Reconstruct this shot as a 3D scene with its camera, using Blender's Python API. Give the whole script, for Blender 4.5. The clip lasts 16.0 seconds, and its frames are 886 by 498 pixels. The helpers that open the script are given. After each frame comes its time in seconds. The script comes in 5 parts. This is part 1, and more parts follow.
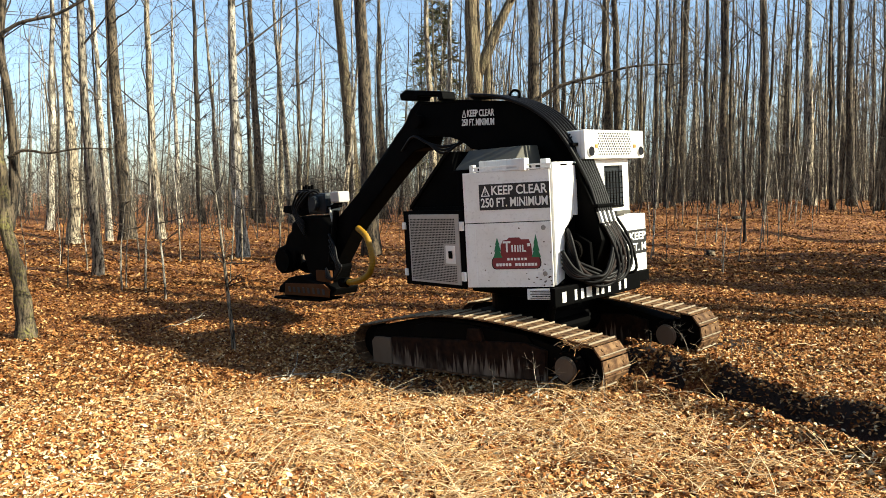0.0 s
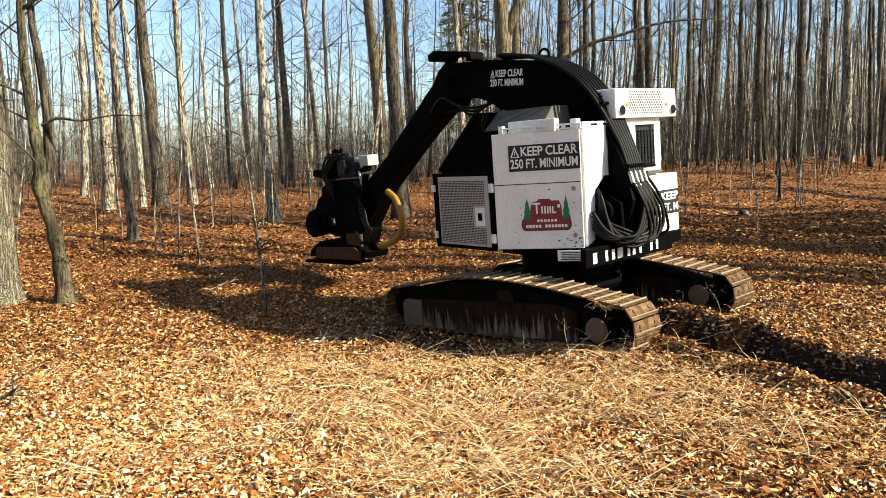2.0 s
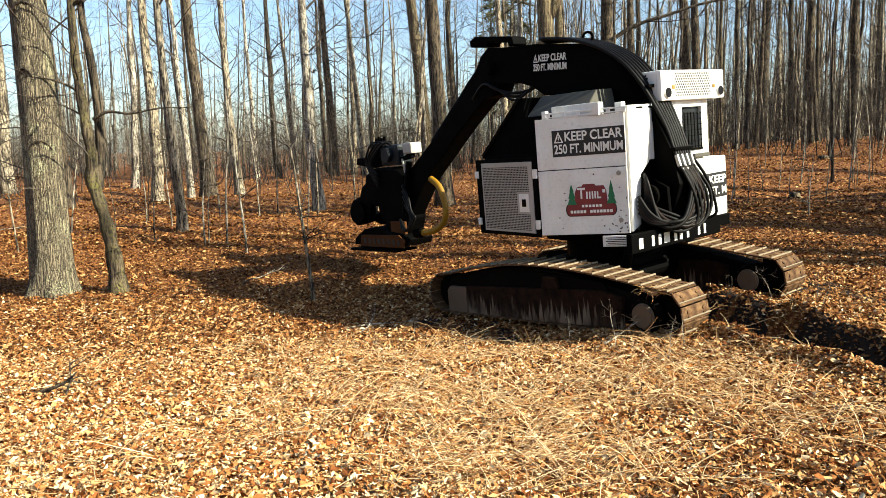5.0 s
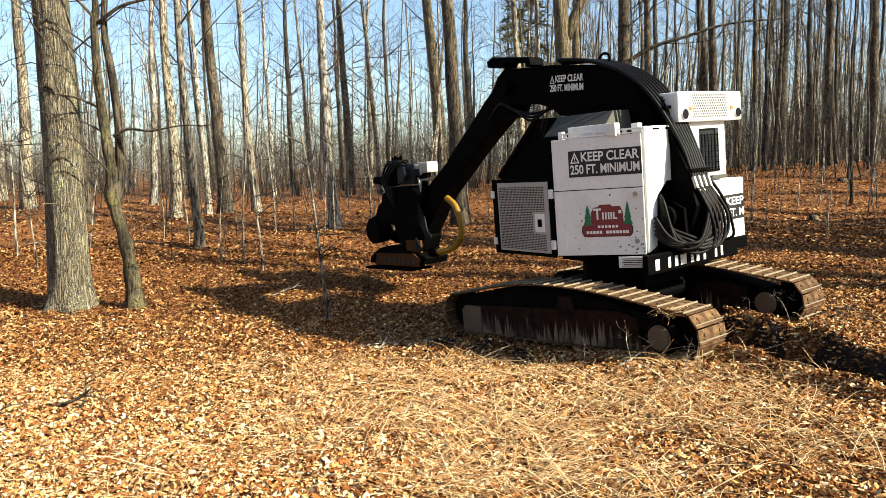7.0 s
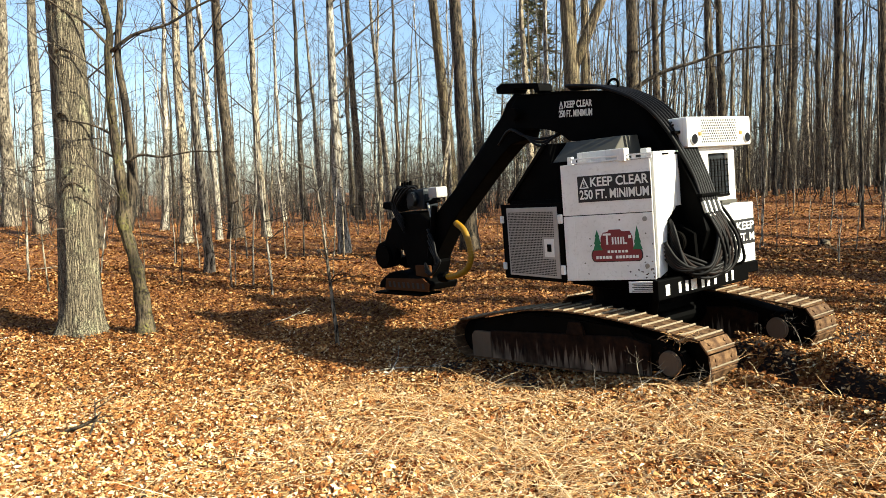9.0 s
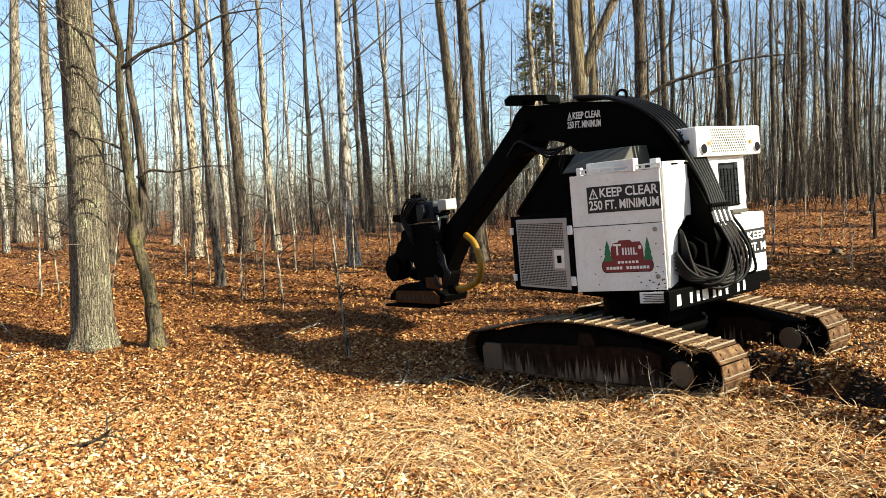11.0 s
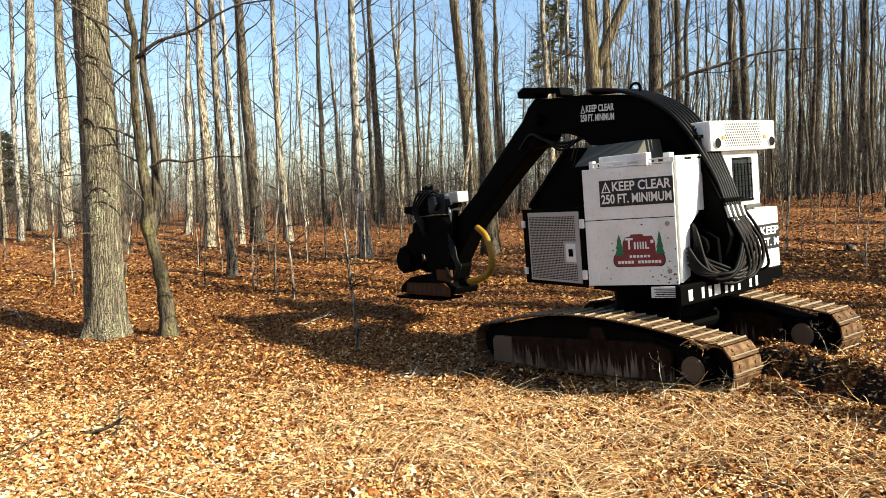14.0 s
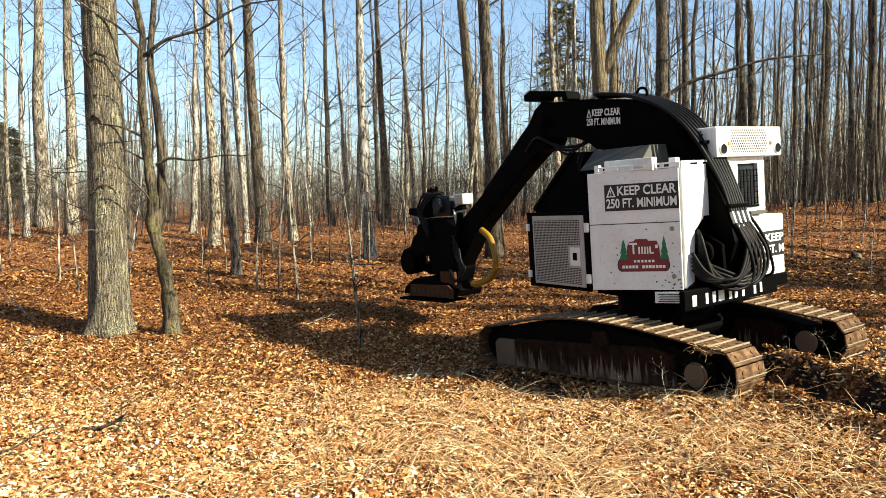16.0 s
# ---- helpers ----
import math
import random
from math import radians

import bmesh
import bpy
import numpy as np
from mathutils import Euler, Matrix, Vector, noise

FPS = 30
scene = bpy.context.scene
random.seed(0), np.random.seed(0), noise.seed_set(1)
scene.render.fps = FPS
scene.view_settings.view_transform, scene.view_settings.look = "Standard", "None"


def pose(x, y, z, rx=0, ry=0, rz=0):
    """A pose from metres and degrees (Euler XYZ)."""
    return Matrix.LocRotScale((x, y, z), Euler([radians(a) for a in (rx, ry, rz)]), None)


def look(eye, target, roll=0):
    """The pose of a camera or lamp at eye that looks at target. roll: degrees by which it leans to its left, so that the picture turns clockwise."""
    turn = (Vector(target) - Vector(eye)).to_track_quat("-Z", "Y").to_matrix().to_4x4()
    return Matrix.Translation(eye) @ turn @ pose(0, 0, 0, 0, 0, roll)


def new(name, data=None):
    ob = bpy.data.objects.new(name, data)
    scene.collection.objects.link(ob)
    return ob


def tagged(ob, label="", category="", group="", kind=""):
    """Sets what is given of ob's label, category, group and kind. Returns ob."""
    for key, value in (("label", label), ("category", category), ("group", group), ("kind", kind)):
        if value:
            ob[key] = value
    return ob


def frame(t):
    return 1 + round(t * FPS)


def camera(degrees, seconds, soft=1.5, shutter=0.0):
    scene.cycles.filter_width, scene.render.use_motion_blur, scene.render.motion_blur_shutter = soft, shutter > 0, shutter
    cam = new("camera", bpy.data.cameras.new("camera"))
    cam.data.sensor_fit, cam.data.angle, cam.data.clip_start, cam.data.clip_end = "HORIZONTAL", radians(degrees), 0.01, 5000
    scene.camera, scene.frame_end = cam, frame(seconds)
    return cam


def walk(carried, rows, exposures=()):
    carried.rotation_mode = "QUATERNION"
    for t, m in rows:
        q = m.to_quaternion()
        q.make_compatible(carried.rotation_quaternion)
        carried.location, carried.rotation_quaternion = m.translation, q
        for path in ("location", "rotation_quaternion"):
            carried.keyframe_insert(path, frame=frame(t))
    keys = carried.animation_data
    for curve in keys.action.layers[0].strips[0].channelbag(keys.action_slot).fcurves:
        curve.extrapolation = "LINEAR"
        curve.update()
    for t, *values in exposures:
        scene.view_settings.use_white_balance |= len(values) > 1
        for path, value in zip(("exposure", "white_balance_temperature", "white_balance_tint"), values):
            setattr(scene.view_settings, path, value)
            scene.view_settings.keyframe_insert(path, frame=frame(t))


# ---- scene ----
EYE_HEIGHT = 2.2
cam = camera(58.0, 16.0, soft=0.6)
# seconds, pitch, roll, yaw: the camera is held in one place and turns
TURNS = [
    (0.0, -3.76, -0.55, -8.82),
    (0.5, -7.05, -1.32, -8.11),
    (1.0, -7.73, -0.92, -7.25),
    (1.5, -7.05, -0.58, -6.98),
    (2.0, -6.46, 0.23, -6.75),
    (2.5, -6.85, 0.70, -5.96),
    (3.0, -7.44, 1.13, -5.53),
    (3.5, -7.73, 0.80, -5.09),
    (4.0, -7.73, 0.91, -4.62),
    (6.5, -6.34, 0.93, -2.59),
    (7.0, -5.97, 0.72, -2.53),
    (7.5, -5.24, 1.10, -2.32),
    (8.0, -4.70, 1.04, -2.05),
    (8.5, -4.43, 0.96, -1.89),
    (9.0, -4.17, 0.79, -1.86),
    (9.5, -3.79, 0.69, -1.68),
    (12.0, -3.25, 1.72, -0.89),
    (12.5, -3.43, 1.70, -0.74),
    (13.0, -3.42, 1.64, -0.53),
    (13.5, -3.50, 1.43, -0.44),
    (14.0, -3.82, 0.81, -0.35),
    (14.5, -4.07, 0.62, -0.30),
    (15.0, -4.09, 0.39, -0.34),
    (15.5, -3.90, 0.28, -0.19),
    (16.0, -3.68, 0.00, 0.00),
]
walk(cam, [(t, pose(0, 0, EYE_HEIGHT, 90 + pitch, roll, yaw)) for t, pitch, roll, yaw in TURNS],
     exposures=[(0.0, 1.45, 6350, 3), (16.0, 1.45, 6350, 3)])

# ---- light: low autumn sun from the right, a little behind the camera, and a clear sky ----
SUN_AZIMUTH, SUN_HEIGHT = -24.0, 32.0
to_sun = Vector((math.cos(radians(SUN_AZIMUTH)) * math.cos(radians(SUN_HEIGHT)),
                 math.sin(radians(SUN_AZIMUTH)) * math.cos(radians(SUN_HEIGHT)), math.sin(radians(SUN_HEIGHT))))
world = bpy.data.worlds.new("sky")
scene.world = world
world.use_nodes = True
wt = world.node_tree
wt.nodes.clear()
sky = wt.nodes.new("ShaderNodeTexSky")
sky.sky_type, sky.sun_disc = "NISHITA", False
sky.sun_elevation, sky.sun_rotation = radians(SUN_HEIGHT), radians(90 - SUN_AZIMUTH)
sky.air_density, sky.dust_density, sky.ozone_density = 0.8, 1.1, 0.5
wb = wt.nodes.new("ShaderNodeBackground")
wb.inputs["Strength"].default_value = 0.088
wo = wt.nodes.new("ShaderNodeOutputWorld")
wt.links.new(sky.outputs[0], wb.inputs[0])
wt.links.new(wb.outputs[0], wo.inputs[0])
sun_data = bpy.data.lights.new("sun", "SUN")
sun_data.energy, sun_data.angle, sun_data.color = 5.0, radians(0.5), (1.0, 0.91, 0.73)
sun = new("sun", sun_data)
sun.matrix_world = look(to_sun * 60, (0, 0, 0))


# ---- materials ----
def node_material(name, rough=0.7, metal=0.0):
    m = bpy.data.materials.new(name)
    m.use_nodes = True
    b = m.node_tree.nodes["Principled BSDF"]
    b.inputs["Roughness"].default_value = rough
    b.inputs["Specular IOR Level"].default_value = 0.3
    b.inputs["Metallic"].default_value = metal
    return m, m.node_tree, b


def nd(t, kind, **ins):
    n = t.nodes.new(kind)
    for k, v in ins.items():
        n.inputs[k.replace("_", " ")].default_value = v
    return n


def ramp(t, src, stops):
    r = t.nodes.new("ShaderNodeValToRGB")
    e = r.color_ramp.elements
    while len(e) < len(stops):
        e.new(0.5)
    for el, (p, c) in zip(e, stops):
        el.position, el.color = p, (*c, 1)
    t.links.new(src, r.inputs[0])
    return r.outputs[0]


def mix(t, fac, a, b, mode="MIX"):
    n = t.nodes.new("ShaderNodeMix")
    n.data_type, n.blend_type = "RGBA", mode
    if isinstance(fac, float):
        n.inputs[0].default_value = fac
    else:
        t.links.new(fac, n.inputs[0])
    for s, v in ((n.inputs[6], a), (n.inputs[7], b)):
        if isinstance(v, tuple):
            s.default_value = (*v, 1)
        else:
            t.links.new(v, s)
    return n.outputs[2]


def coords(t, scale=(1, 1, 1), geometry=False):
    if geometry:
        c = t.nodes.new("ShaderNodeNewGeometry").outputs["Position"]
    else:
        c = t.nodes.new("ShaderNodeTexCoord").outputs["Object"]
    mp = t.nodes.new("ShaderNodeMapping")
    mp.inputs["Scale"].default_value = scale
    t.links.new(c, mp.inputs[0])
    return mp.outputs[0]


def noise_tex(t, vec, scale, detail=4.0, rough=0.55):
    n = nd(t, "ShaderNodeTexNoise", Scale=scale, Detail=detail, Roughness=rough)
    t.links.new(vec, n.inputs["Vector"])
    return n.outputs["Fac"]


def bump(t, b, height, strength, dist):
    n = nd(t, "ShaderNodeBump", Strength=strength, Distance=dist)
    t.links.new(height, n.inputs["Height"])
    t.links.new(n.outputs[0], b.inputs["Normal"])


def bark(name, dark, light, lichen, lichen_amount=0.5, furrow=1.0, grain=34.0, sharp=1.0, stretch=0.16):
    m, t, b = node_material(name, 0.9)
    v = coords(t, (1, 1, stretch))
    n1 = noise_tex(t, v, grain, 6.0, 0.72)
    v2 = coords(t)
    n2 = noise_tex(t, v2, 3.2, 5.0, 0.6)
    n3 = noise_tex(t, v2, 26.0, 3.0)
    info = t.nodes.new("ShaderNodeObjectInfo")
    c = ramp(t, n1, [(0.5 - 0.17 / sharp, dark), (0.5, tuple((x + y) / 2 for x, y in zip(dark, light))), (0.5 + 0.16 / sharp, light)])
    patch = ramp(t, n2, [(0.5 - 0.1 * lichen_amount, (0, 0, 0)), (0.62, (1, 1, 1))])
    fine = ramp(t, n3, [(0.42, (0, 0, 0)), (0.6, (1, 1, 1))])
    p = mix(t, 1.0, patch, fine, "MULTIPLY")
    p = mix(t, 1.0, p, (lichen_amount,) * 3, "MULTIPLY")
    c = mix(t, p, c, lichen)
    # broad light and dark blotches painted in like branch shadows on the stem
    n4 = noise_tex(t, coords(t, (1, 1, 0.4)), 2.8, 5.0, 0.6)
    c = mix(t, 1.0, c, ramp(t, n4, [(0.38, (0.36, 0.345, 0.33)), (0.60, (1.22, 1.22, 1.2))]), "MULTIPLY")
    tint = ramp(t, info.outputs["Random"], [(0.0, (0.72, 0.72, 0.74)), (0.5, (1.0, 0.98, 0.95)), (1.0, (1.25, 1.2, 1.12))])
    c = mix(t, 1.0, c, tint, "MULTIPLY")
    t.links.new(c, b.inputs["Base Color"])
    bump(t, b, n1, 1.0 * furrow, 1.2 / grain)
    return m



def plated_bark(name, dark, plate, lichen, size=40.0, stretch=0.22):
    """Bark broken into upright plates by deep cracks, with patches of pale green lichen."""
    m, t, b = node_material(name, 0.95)
    v = coords(t, (1, 1, stretch))
    wob = nd(t, "ShaderNodeTexNoise", Scale=9.0, Detail=4.0, Roughness=0.6)
    t.links.new(v, wob.inputs["Vector"])
    off = mix(t, 0.14, v, wob.outputs["Color"])
    cell = nd(t, "ShaderNodeTexVoronoi", Scale=size)
    cell.feature = "DISTANCE_TO_EDGE"
    t.links.new(off, cell.inputs["Vector"])
    tone = nd(t, "ShaderNodeTexVoronoi", Scale=size)
    t.links.new(off, tone.inputs["Vector"])
    sep = t.nodes.new("ShaderNodeSeparateColor")
    t.links.new(tone.outputs["Color"], sep.inputs[0])
    v2 = coords(t)
    fine = noise_tex(t, v2, 55.0, 5.0, 0.7)
    patch = noise_tex(t, v2, 2.3, 5.0, 0.65)
    c = mix(t, 1.0, plate, ramp(t, sep.outputs[0], [(0.0, (0.7, 0.68, 0.66)), (1.0, (1.25, 1.23, 1.18))]), "MULTIPLY")
    p = mix(t, 1.0, ramp(t, patch, [(0.52, (0, 0, 0)), (0.66, (1, 1, 1))]), ramp(t, fine, [(0.42, (0.1, 0.1, 0.1)), (0.55, (1, 1, 1))]), "MULTIPLY")
    c = mix(t, p, c, lichen)
    c = mix(t, 1.0, c, ramp(t, fine, [(0.35, (0.55, 0.53, 0.5)), (0.62, (1.2, 1.2, 1.15))]), "MULTIPLY")
    worn = mix(t, 0.55, cell.outputs["Distance"], fine)
    crack = ramp(t, worn, [(0.255, (1, 1, 1)), (0.37, (0, 0, 0))])
    c = mix(t, crack, c, dark)
    t.links.new(c, b.inputs["Base Color"])
    h = mix(t, 0.25, ramp(t, cell.outputs["Distance"], [(0.0, (0, 0, 0)), (0.3, (1, 1, 1))]), fine)
    bump(t, b, h, 1.0, 0.03)
    return m


BARK_BIG = plated_bark("furrowed_bark", (0.012, 0.010, 0.007), (0.235, 0.20, 0.145), (0.40, 0.39, 0.25), 30.0, 0.10)
BARK_GREY = bark("grey_bark", (0.008, 0.006, 0.004), (0.43, 0.365, 0.27), (0.54, 0.49, 0.39), 0.5, 1.0, 22.0, 2.6, 0.2)
BARK_DARK = bark("dark_bark", (0.008, 0.007, 0.006), (0.13, 0.10, 0.068), (0.22, 0.185, 0.13), 0.35, 1.0, 22.0, 2.6, 0.2)
BARK_PALE = bark("pale_bark", (0.03, 0.025, 0.019), (0.60, 0.54, 0.44), (0.70, 0.66, 0.57), 0.6, 0.9, 20.0, 2.3, 0.2)
BARK_MOSS = bark("mossy_bark", (0.010, 0.008, 0.006), (0.15, 0.115, 0.075), (0.20, 0.18, 0.055), 0.7, 1.0, 26.0, 1.9, 0.2)
BARK_OLIVE = plated_bark("olive_brown_bark", (0.012, 0.009, 0.005), (0.22, 0.172, 0.11), (0.30, 0.26, 0.15), 13.0, 0.09)
TWIG = bark("twig_bark", (0.022, 0.017, 0.014), (0.10, 0.08, 0.062), (0.18, 0.155, 0.125), 0.4, 0.2)
NEEDLES = bark("pine_needles", (0.03, 0.034, 0.012), (0.13, 0.125, 0.05), (0.2, 0.17, 0.08), 0.4, 0.2)


def litter_ground():
    m, t, b = node_material("leaf_litter_ground", 0.85)
    v = coords(t, geometry=True)
    warp = nd(t, "ShaderNodeTexNoise", Scale=9.0, Detail=2.0)
    t.links.new(v, warp.inputs["Vector"])
    wv = mix(t, 0.06, v, warp.outputs["Color"], "ADD")
    vo = nd(t, "ShaderNodeTexVoronoi", Scale=26.0, Randomness=1.0)
    t.links.new(wv, vo.inputs["Vector"])
    sep = t.nodes.new("ShaderNodeSeparateColor")
    t.links.new(vo.outputs["Color"], sep.inputs[0])
    leaf = ramp(t, sep.outputs[0], [(0.0, (0.16, 0.055, 0.014)), (0.3, (0.30, 0.115, 0.03)), (0.65, (0.43, 0.20, 0.06)), (1.0, (0.56, 0.33, 0.13))])
    # shade in the gaps between leaves, put into the colour
    edge = ramp(t, vo.outputs["Distance"], [(0.25, (1, 1, 1)), (0.62, (0.42, 0.31, 0.22))])
    c = mix(t, 1.0, leaf, edge, "MULTIPLY")
    big = noise_tex(t, v, 0.7, 4.0)
    c = mix(t, 1.0, c, ramp(t, big, [(0.3, (0.72, 0.66, 0.62)), (0.7, (1.12, 1.08, 1.0))]), "MULTIPLY")
    t.links.new(c, b.inputs["Base Color"])
    fine = noise_tex(t, v, 60.0, 3.0)
    h = mix(t, 0.3, vo.outputs["Distance"], fine)
    bump(t, b, h, 1.0, 0.06)
    return m


def island_leaf(name, stops, translucent=0.25):
    m, t, b = node_material(name, 0.8)
    b.inputs["Specular IOR Level"].default_value = 0.1
    g = t.nodes.new("ShaderNodeNewGeometry")
    c = ramp(t, g.outputs["Random Per Island"], stops)
    v = coords(t, geometry=True)
    n = noise_tex(t, v, 70.0, 2.0)
    c = mix(t, 1.0, c, ramp(t, n, [(0.3, (0.75, 0.72, 0.7)), (0.7, (1.1, 1.08, 1.05))]), "MULTIPLY")
    t.links.new(c, b.inputs["Base Color"])
    return m


GROUND = litter_ground()
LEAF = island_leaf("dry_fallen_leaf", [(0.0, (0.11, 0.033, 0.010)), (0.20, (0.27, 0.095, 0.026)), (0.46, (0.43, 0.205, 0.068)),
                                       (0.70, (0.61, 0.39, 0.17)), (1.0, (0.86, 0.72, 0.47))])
# browner leaf for farther off, its colour also darkened for missing tree shade
LEAF_FAR = island_leaf("brown_darkened_leaf", [(0.0, (0.05, 0.016, 0.005)), (0.22, (0.12, 0.043, 0.012)), (0.52, (0.245, 0.104, 0.030)), (0.82, (0.40, 0.195, 0.066)), (1.0, (0.62, 0.39, 0.17))])
STRAW = island_leaf("dry_grass", [(0.0, (0.30, 0.155, 0.058)), (0.5, (0.53, 0.335, 0.155)), (1.0, (0.77, 0.61, 0.38))])


def soil():
    m, t, b = node_material("dark_forest_soil", 0.95)
    v = coords(t, geometry=True)
    n = noise_tex(t, v, 14.0, 6.0, 0.7)
    t.links.new(ramp(t, n, [(0.3, (0.006, 0.004, 0.003)), (0.7, (0.035, 0.018, 0.01))]), b.inputs["Base Color"])
    bump(t, b, n, 1.0, 0.05)
    return m


SOIL = soil()


def paint(name, base, rough, rust=0.35, streaks=True, metal=0.0, dirt=(0.12, 0.07, 0.04), gloss=0.35):
    m, t, b = node_material(name, rough, metal)
    v = coords(t)
    n1 = noise_tex(t, v, 2.2, 6.0, 0.65)
    n2 = noise_tex(t, v, 40.0, 4.0, 0.6)
    vs = coords(t, (9, 9, 0.7))
    n3 = noise_tex(t, vs, 2.4, 4.0, 0.6)
    c = mix(t, 1.0, base, ramp(t, n1, [(0.3, (0.86, 0.84, 0.80)), (0.65, (1, 1, 1))]), "MULTIPLY")
    chips = mix(t, 1.0, ramp(t, n2, [(0.66, (0, 0, 0)), (0.70, (1, 1, 1))]), ramp(t, n1, [(0.50, (0, 0, 0)), (0.62, (1, 1, 1))]), "MULTIPLY")
    chips = mix(t, 1.0, chips, (rust,) * 3, "MULTIPLY")
    c = mix(t, chips, c, dirt)
    if streaks:
        s = mix(t, 1.0, ramp(t, n3, [(0.55, (0, 0, 0)), (0.8, (1, 1, 1))]), (0.35 * rust + 0.05,) * 3, "MULTIPLY")
        c = mix(t, s, c, dirt)
    t.links.new(c, b.inputs["Base Color"])
    r = ramp(t, n1, [(0.3, (rough + 0.15,) * 3), (0.7, (max(rough - 0.1, 0.1),) * 3)])
    t.links.new(r, b.inputs["Roughness"])
    b.inputs["Specular IOR Level"].default_value = gloss
    bump(t, b, n2, 0.12, 0.004)
    return m


WHITE = paint("worn_white_paint", (0.80, 0.79, 0.76), 0.4, 0.7)
BLACK = paint("black_paint", (0.001, 0.001, 0.001), 0.6, 0.3, dirt=(0.005, 0.0035, 0.0025), gloss=0.025)
DARK = paint("dark_grey_steel", (0.003, 0.0025, 0.002), 0.7, 0.4, dirt=(0.014, 0.008, 0.005), gloss=0.03)
STEEL_GREY = paint("faded_grey_paint", (0.085, 0.082, 0.07), 0.6, 0.3, gloss=0.15)
YELLOW = paint("yellow_hose", (0.30, 0.155, 0.004), 0.5, 0.25)
RUBBER = paint("black_rubber", (0.005, 0.0045, 0.0045), 0.5, 0.2, False, gloss=0.13)
HOSE_RED = paint("dusty_brown_hose", (0.016, 0.009, 0.007), 0.6, 0.2, False, gloss=0.12)
FITTING = paint("zinc_fitting", (0.30, 0.29, 0.27), 0.45, 0.3, False, 0.6)
GRILLE = paint("pale_grille_paint", (0.42, 0.40, 0.37), 0.5, 0.4)
MUD_PALE = paint("dried_pale_mud", (0.13, 0.092, 0.062), 0.9, 0.6, dirt=(0.03, 0.016, 0.009), gloss=0.1)
RED = paint("red_decal", (0.19, 0.025, 0.03), 0.4, 0.1, False)
GREEN = paint("green_decal", (0.02, 0.16, 0.07), 0.4, 0.1, False)
DECAL_WHITE = paint("white_lettering", (0.8, 0.79, 0.75), 0.45, 0.25, False)
DECAL_BLACK = paint("black_decal", (0.015, 0.015, 0.016), 0.4, 0.2, False)
RUST_BROWN = paint("rust_brown", (0.05, 0.022, 0.01), 0.8, 0.3, False)
LENS_DARK = paint("dark_lamp_glass", (0.01, 0.01, 0.012), 0.12, 0.0, False)
BRASS = paint("brass_fitting", (0.5, 0.32, 0.1), 0.35, 0.2, False, 0.8)


def rusty_shoe():
    m, t, b = node_material("muddy_worn_steel", 0.8)
    b.inputs["Specular IOR Level"].default_value = 0.15
    v = coords(t)
    n = noise_tex(t, v, 7.0, 6.0, 0.7)
    info = t.nodes.new("ShaderNodeObjectInfo")
    c = ramp(t, n, [(0.3, (0.02, 0.010, 0.005)), (0.5, (0.085, 0.044, 0.02)), (0.7, (0.23, 0.14, 0.07))])
    c = mix(t, 1.0, c, ramp(t, info.outputs["Random"], [(0, (0.75, 0.72, 0.7)), (1, (1.15, 1.12, 1.05))]), "MULTIPLY")
    t.links.new(c, b.inputs["Base Color"])
    bump(t, b, n, 0.5, 0.02)
    return m


SHOE = rusty_shoe()
WORN_EDGE = paint("polished_grouser_steel", (0.24, 0.195, 0.135), 0.75, 0.9, False, 0.0, (0.08, 0.045, 0.024), 0.06)


def mud_drips():
    """Dark brown steel with pale mud that has run down and dried on the lower half."""
    m, t, b = node_material("muddy_track_frame", 0.9)
    b.inputs["Specular IOR Level"].default_value = 0.1
    v = coords(t)
    sep = t.nodes.new("ShaderNodeSeparateXYZ")
    t.links.new(v, sep.inputs[0])
    streak = noise_tex(t, coords(t, (1, 1, 0.04)), 16.0, 4.0, 0.7)
    broad = noise_tex(t, coords(t, (1, 1, 0.5)), 3.0, 3.0)
    h = nd(t, "ShaderNodeMath")
    h.operation = "MULTIPLY_ADD"
    t.links.new(sep.outputs["Z"], h.inputs[0])
    h.inputs[1].default_value = -0.85
    t.links.new(streak, h.inputs[2])
    mask = ramp(t, h.outputs[0], [(0.34, (0, 0, 0)), (0.44, (1, 1, 1))])
    mask = mix(t, 1.0, mask, ramp(t, broad, [(0.42, (0.1, 0.1, 0.1)), (0.58, (1, 1, 1))]), "MULTIPLY")
    brown = ramp(t, noise_tex(t, v, 9.0, 5.0), [(0.3, (0.004, 0.002, 0.001)), (0.7, (0.026, 0.011, 0.005))])
    t.links.new(mix(t, mask, brown, (0.17, 0.125, 0.088)), b.inputs["Base Color"])
    bump(t, b, broad, 0.3, 0.02)
    return m


MUDDY = mud_drips()



def wire_mesh_glass():
    m, t, b = node_material("cab_glass", 0.08)
    b.inputs["Base Color"].default_value = (0.02, 0.022, 0.024, 1)
    return m


GLASS = wire_mesh_glass()


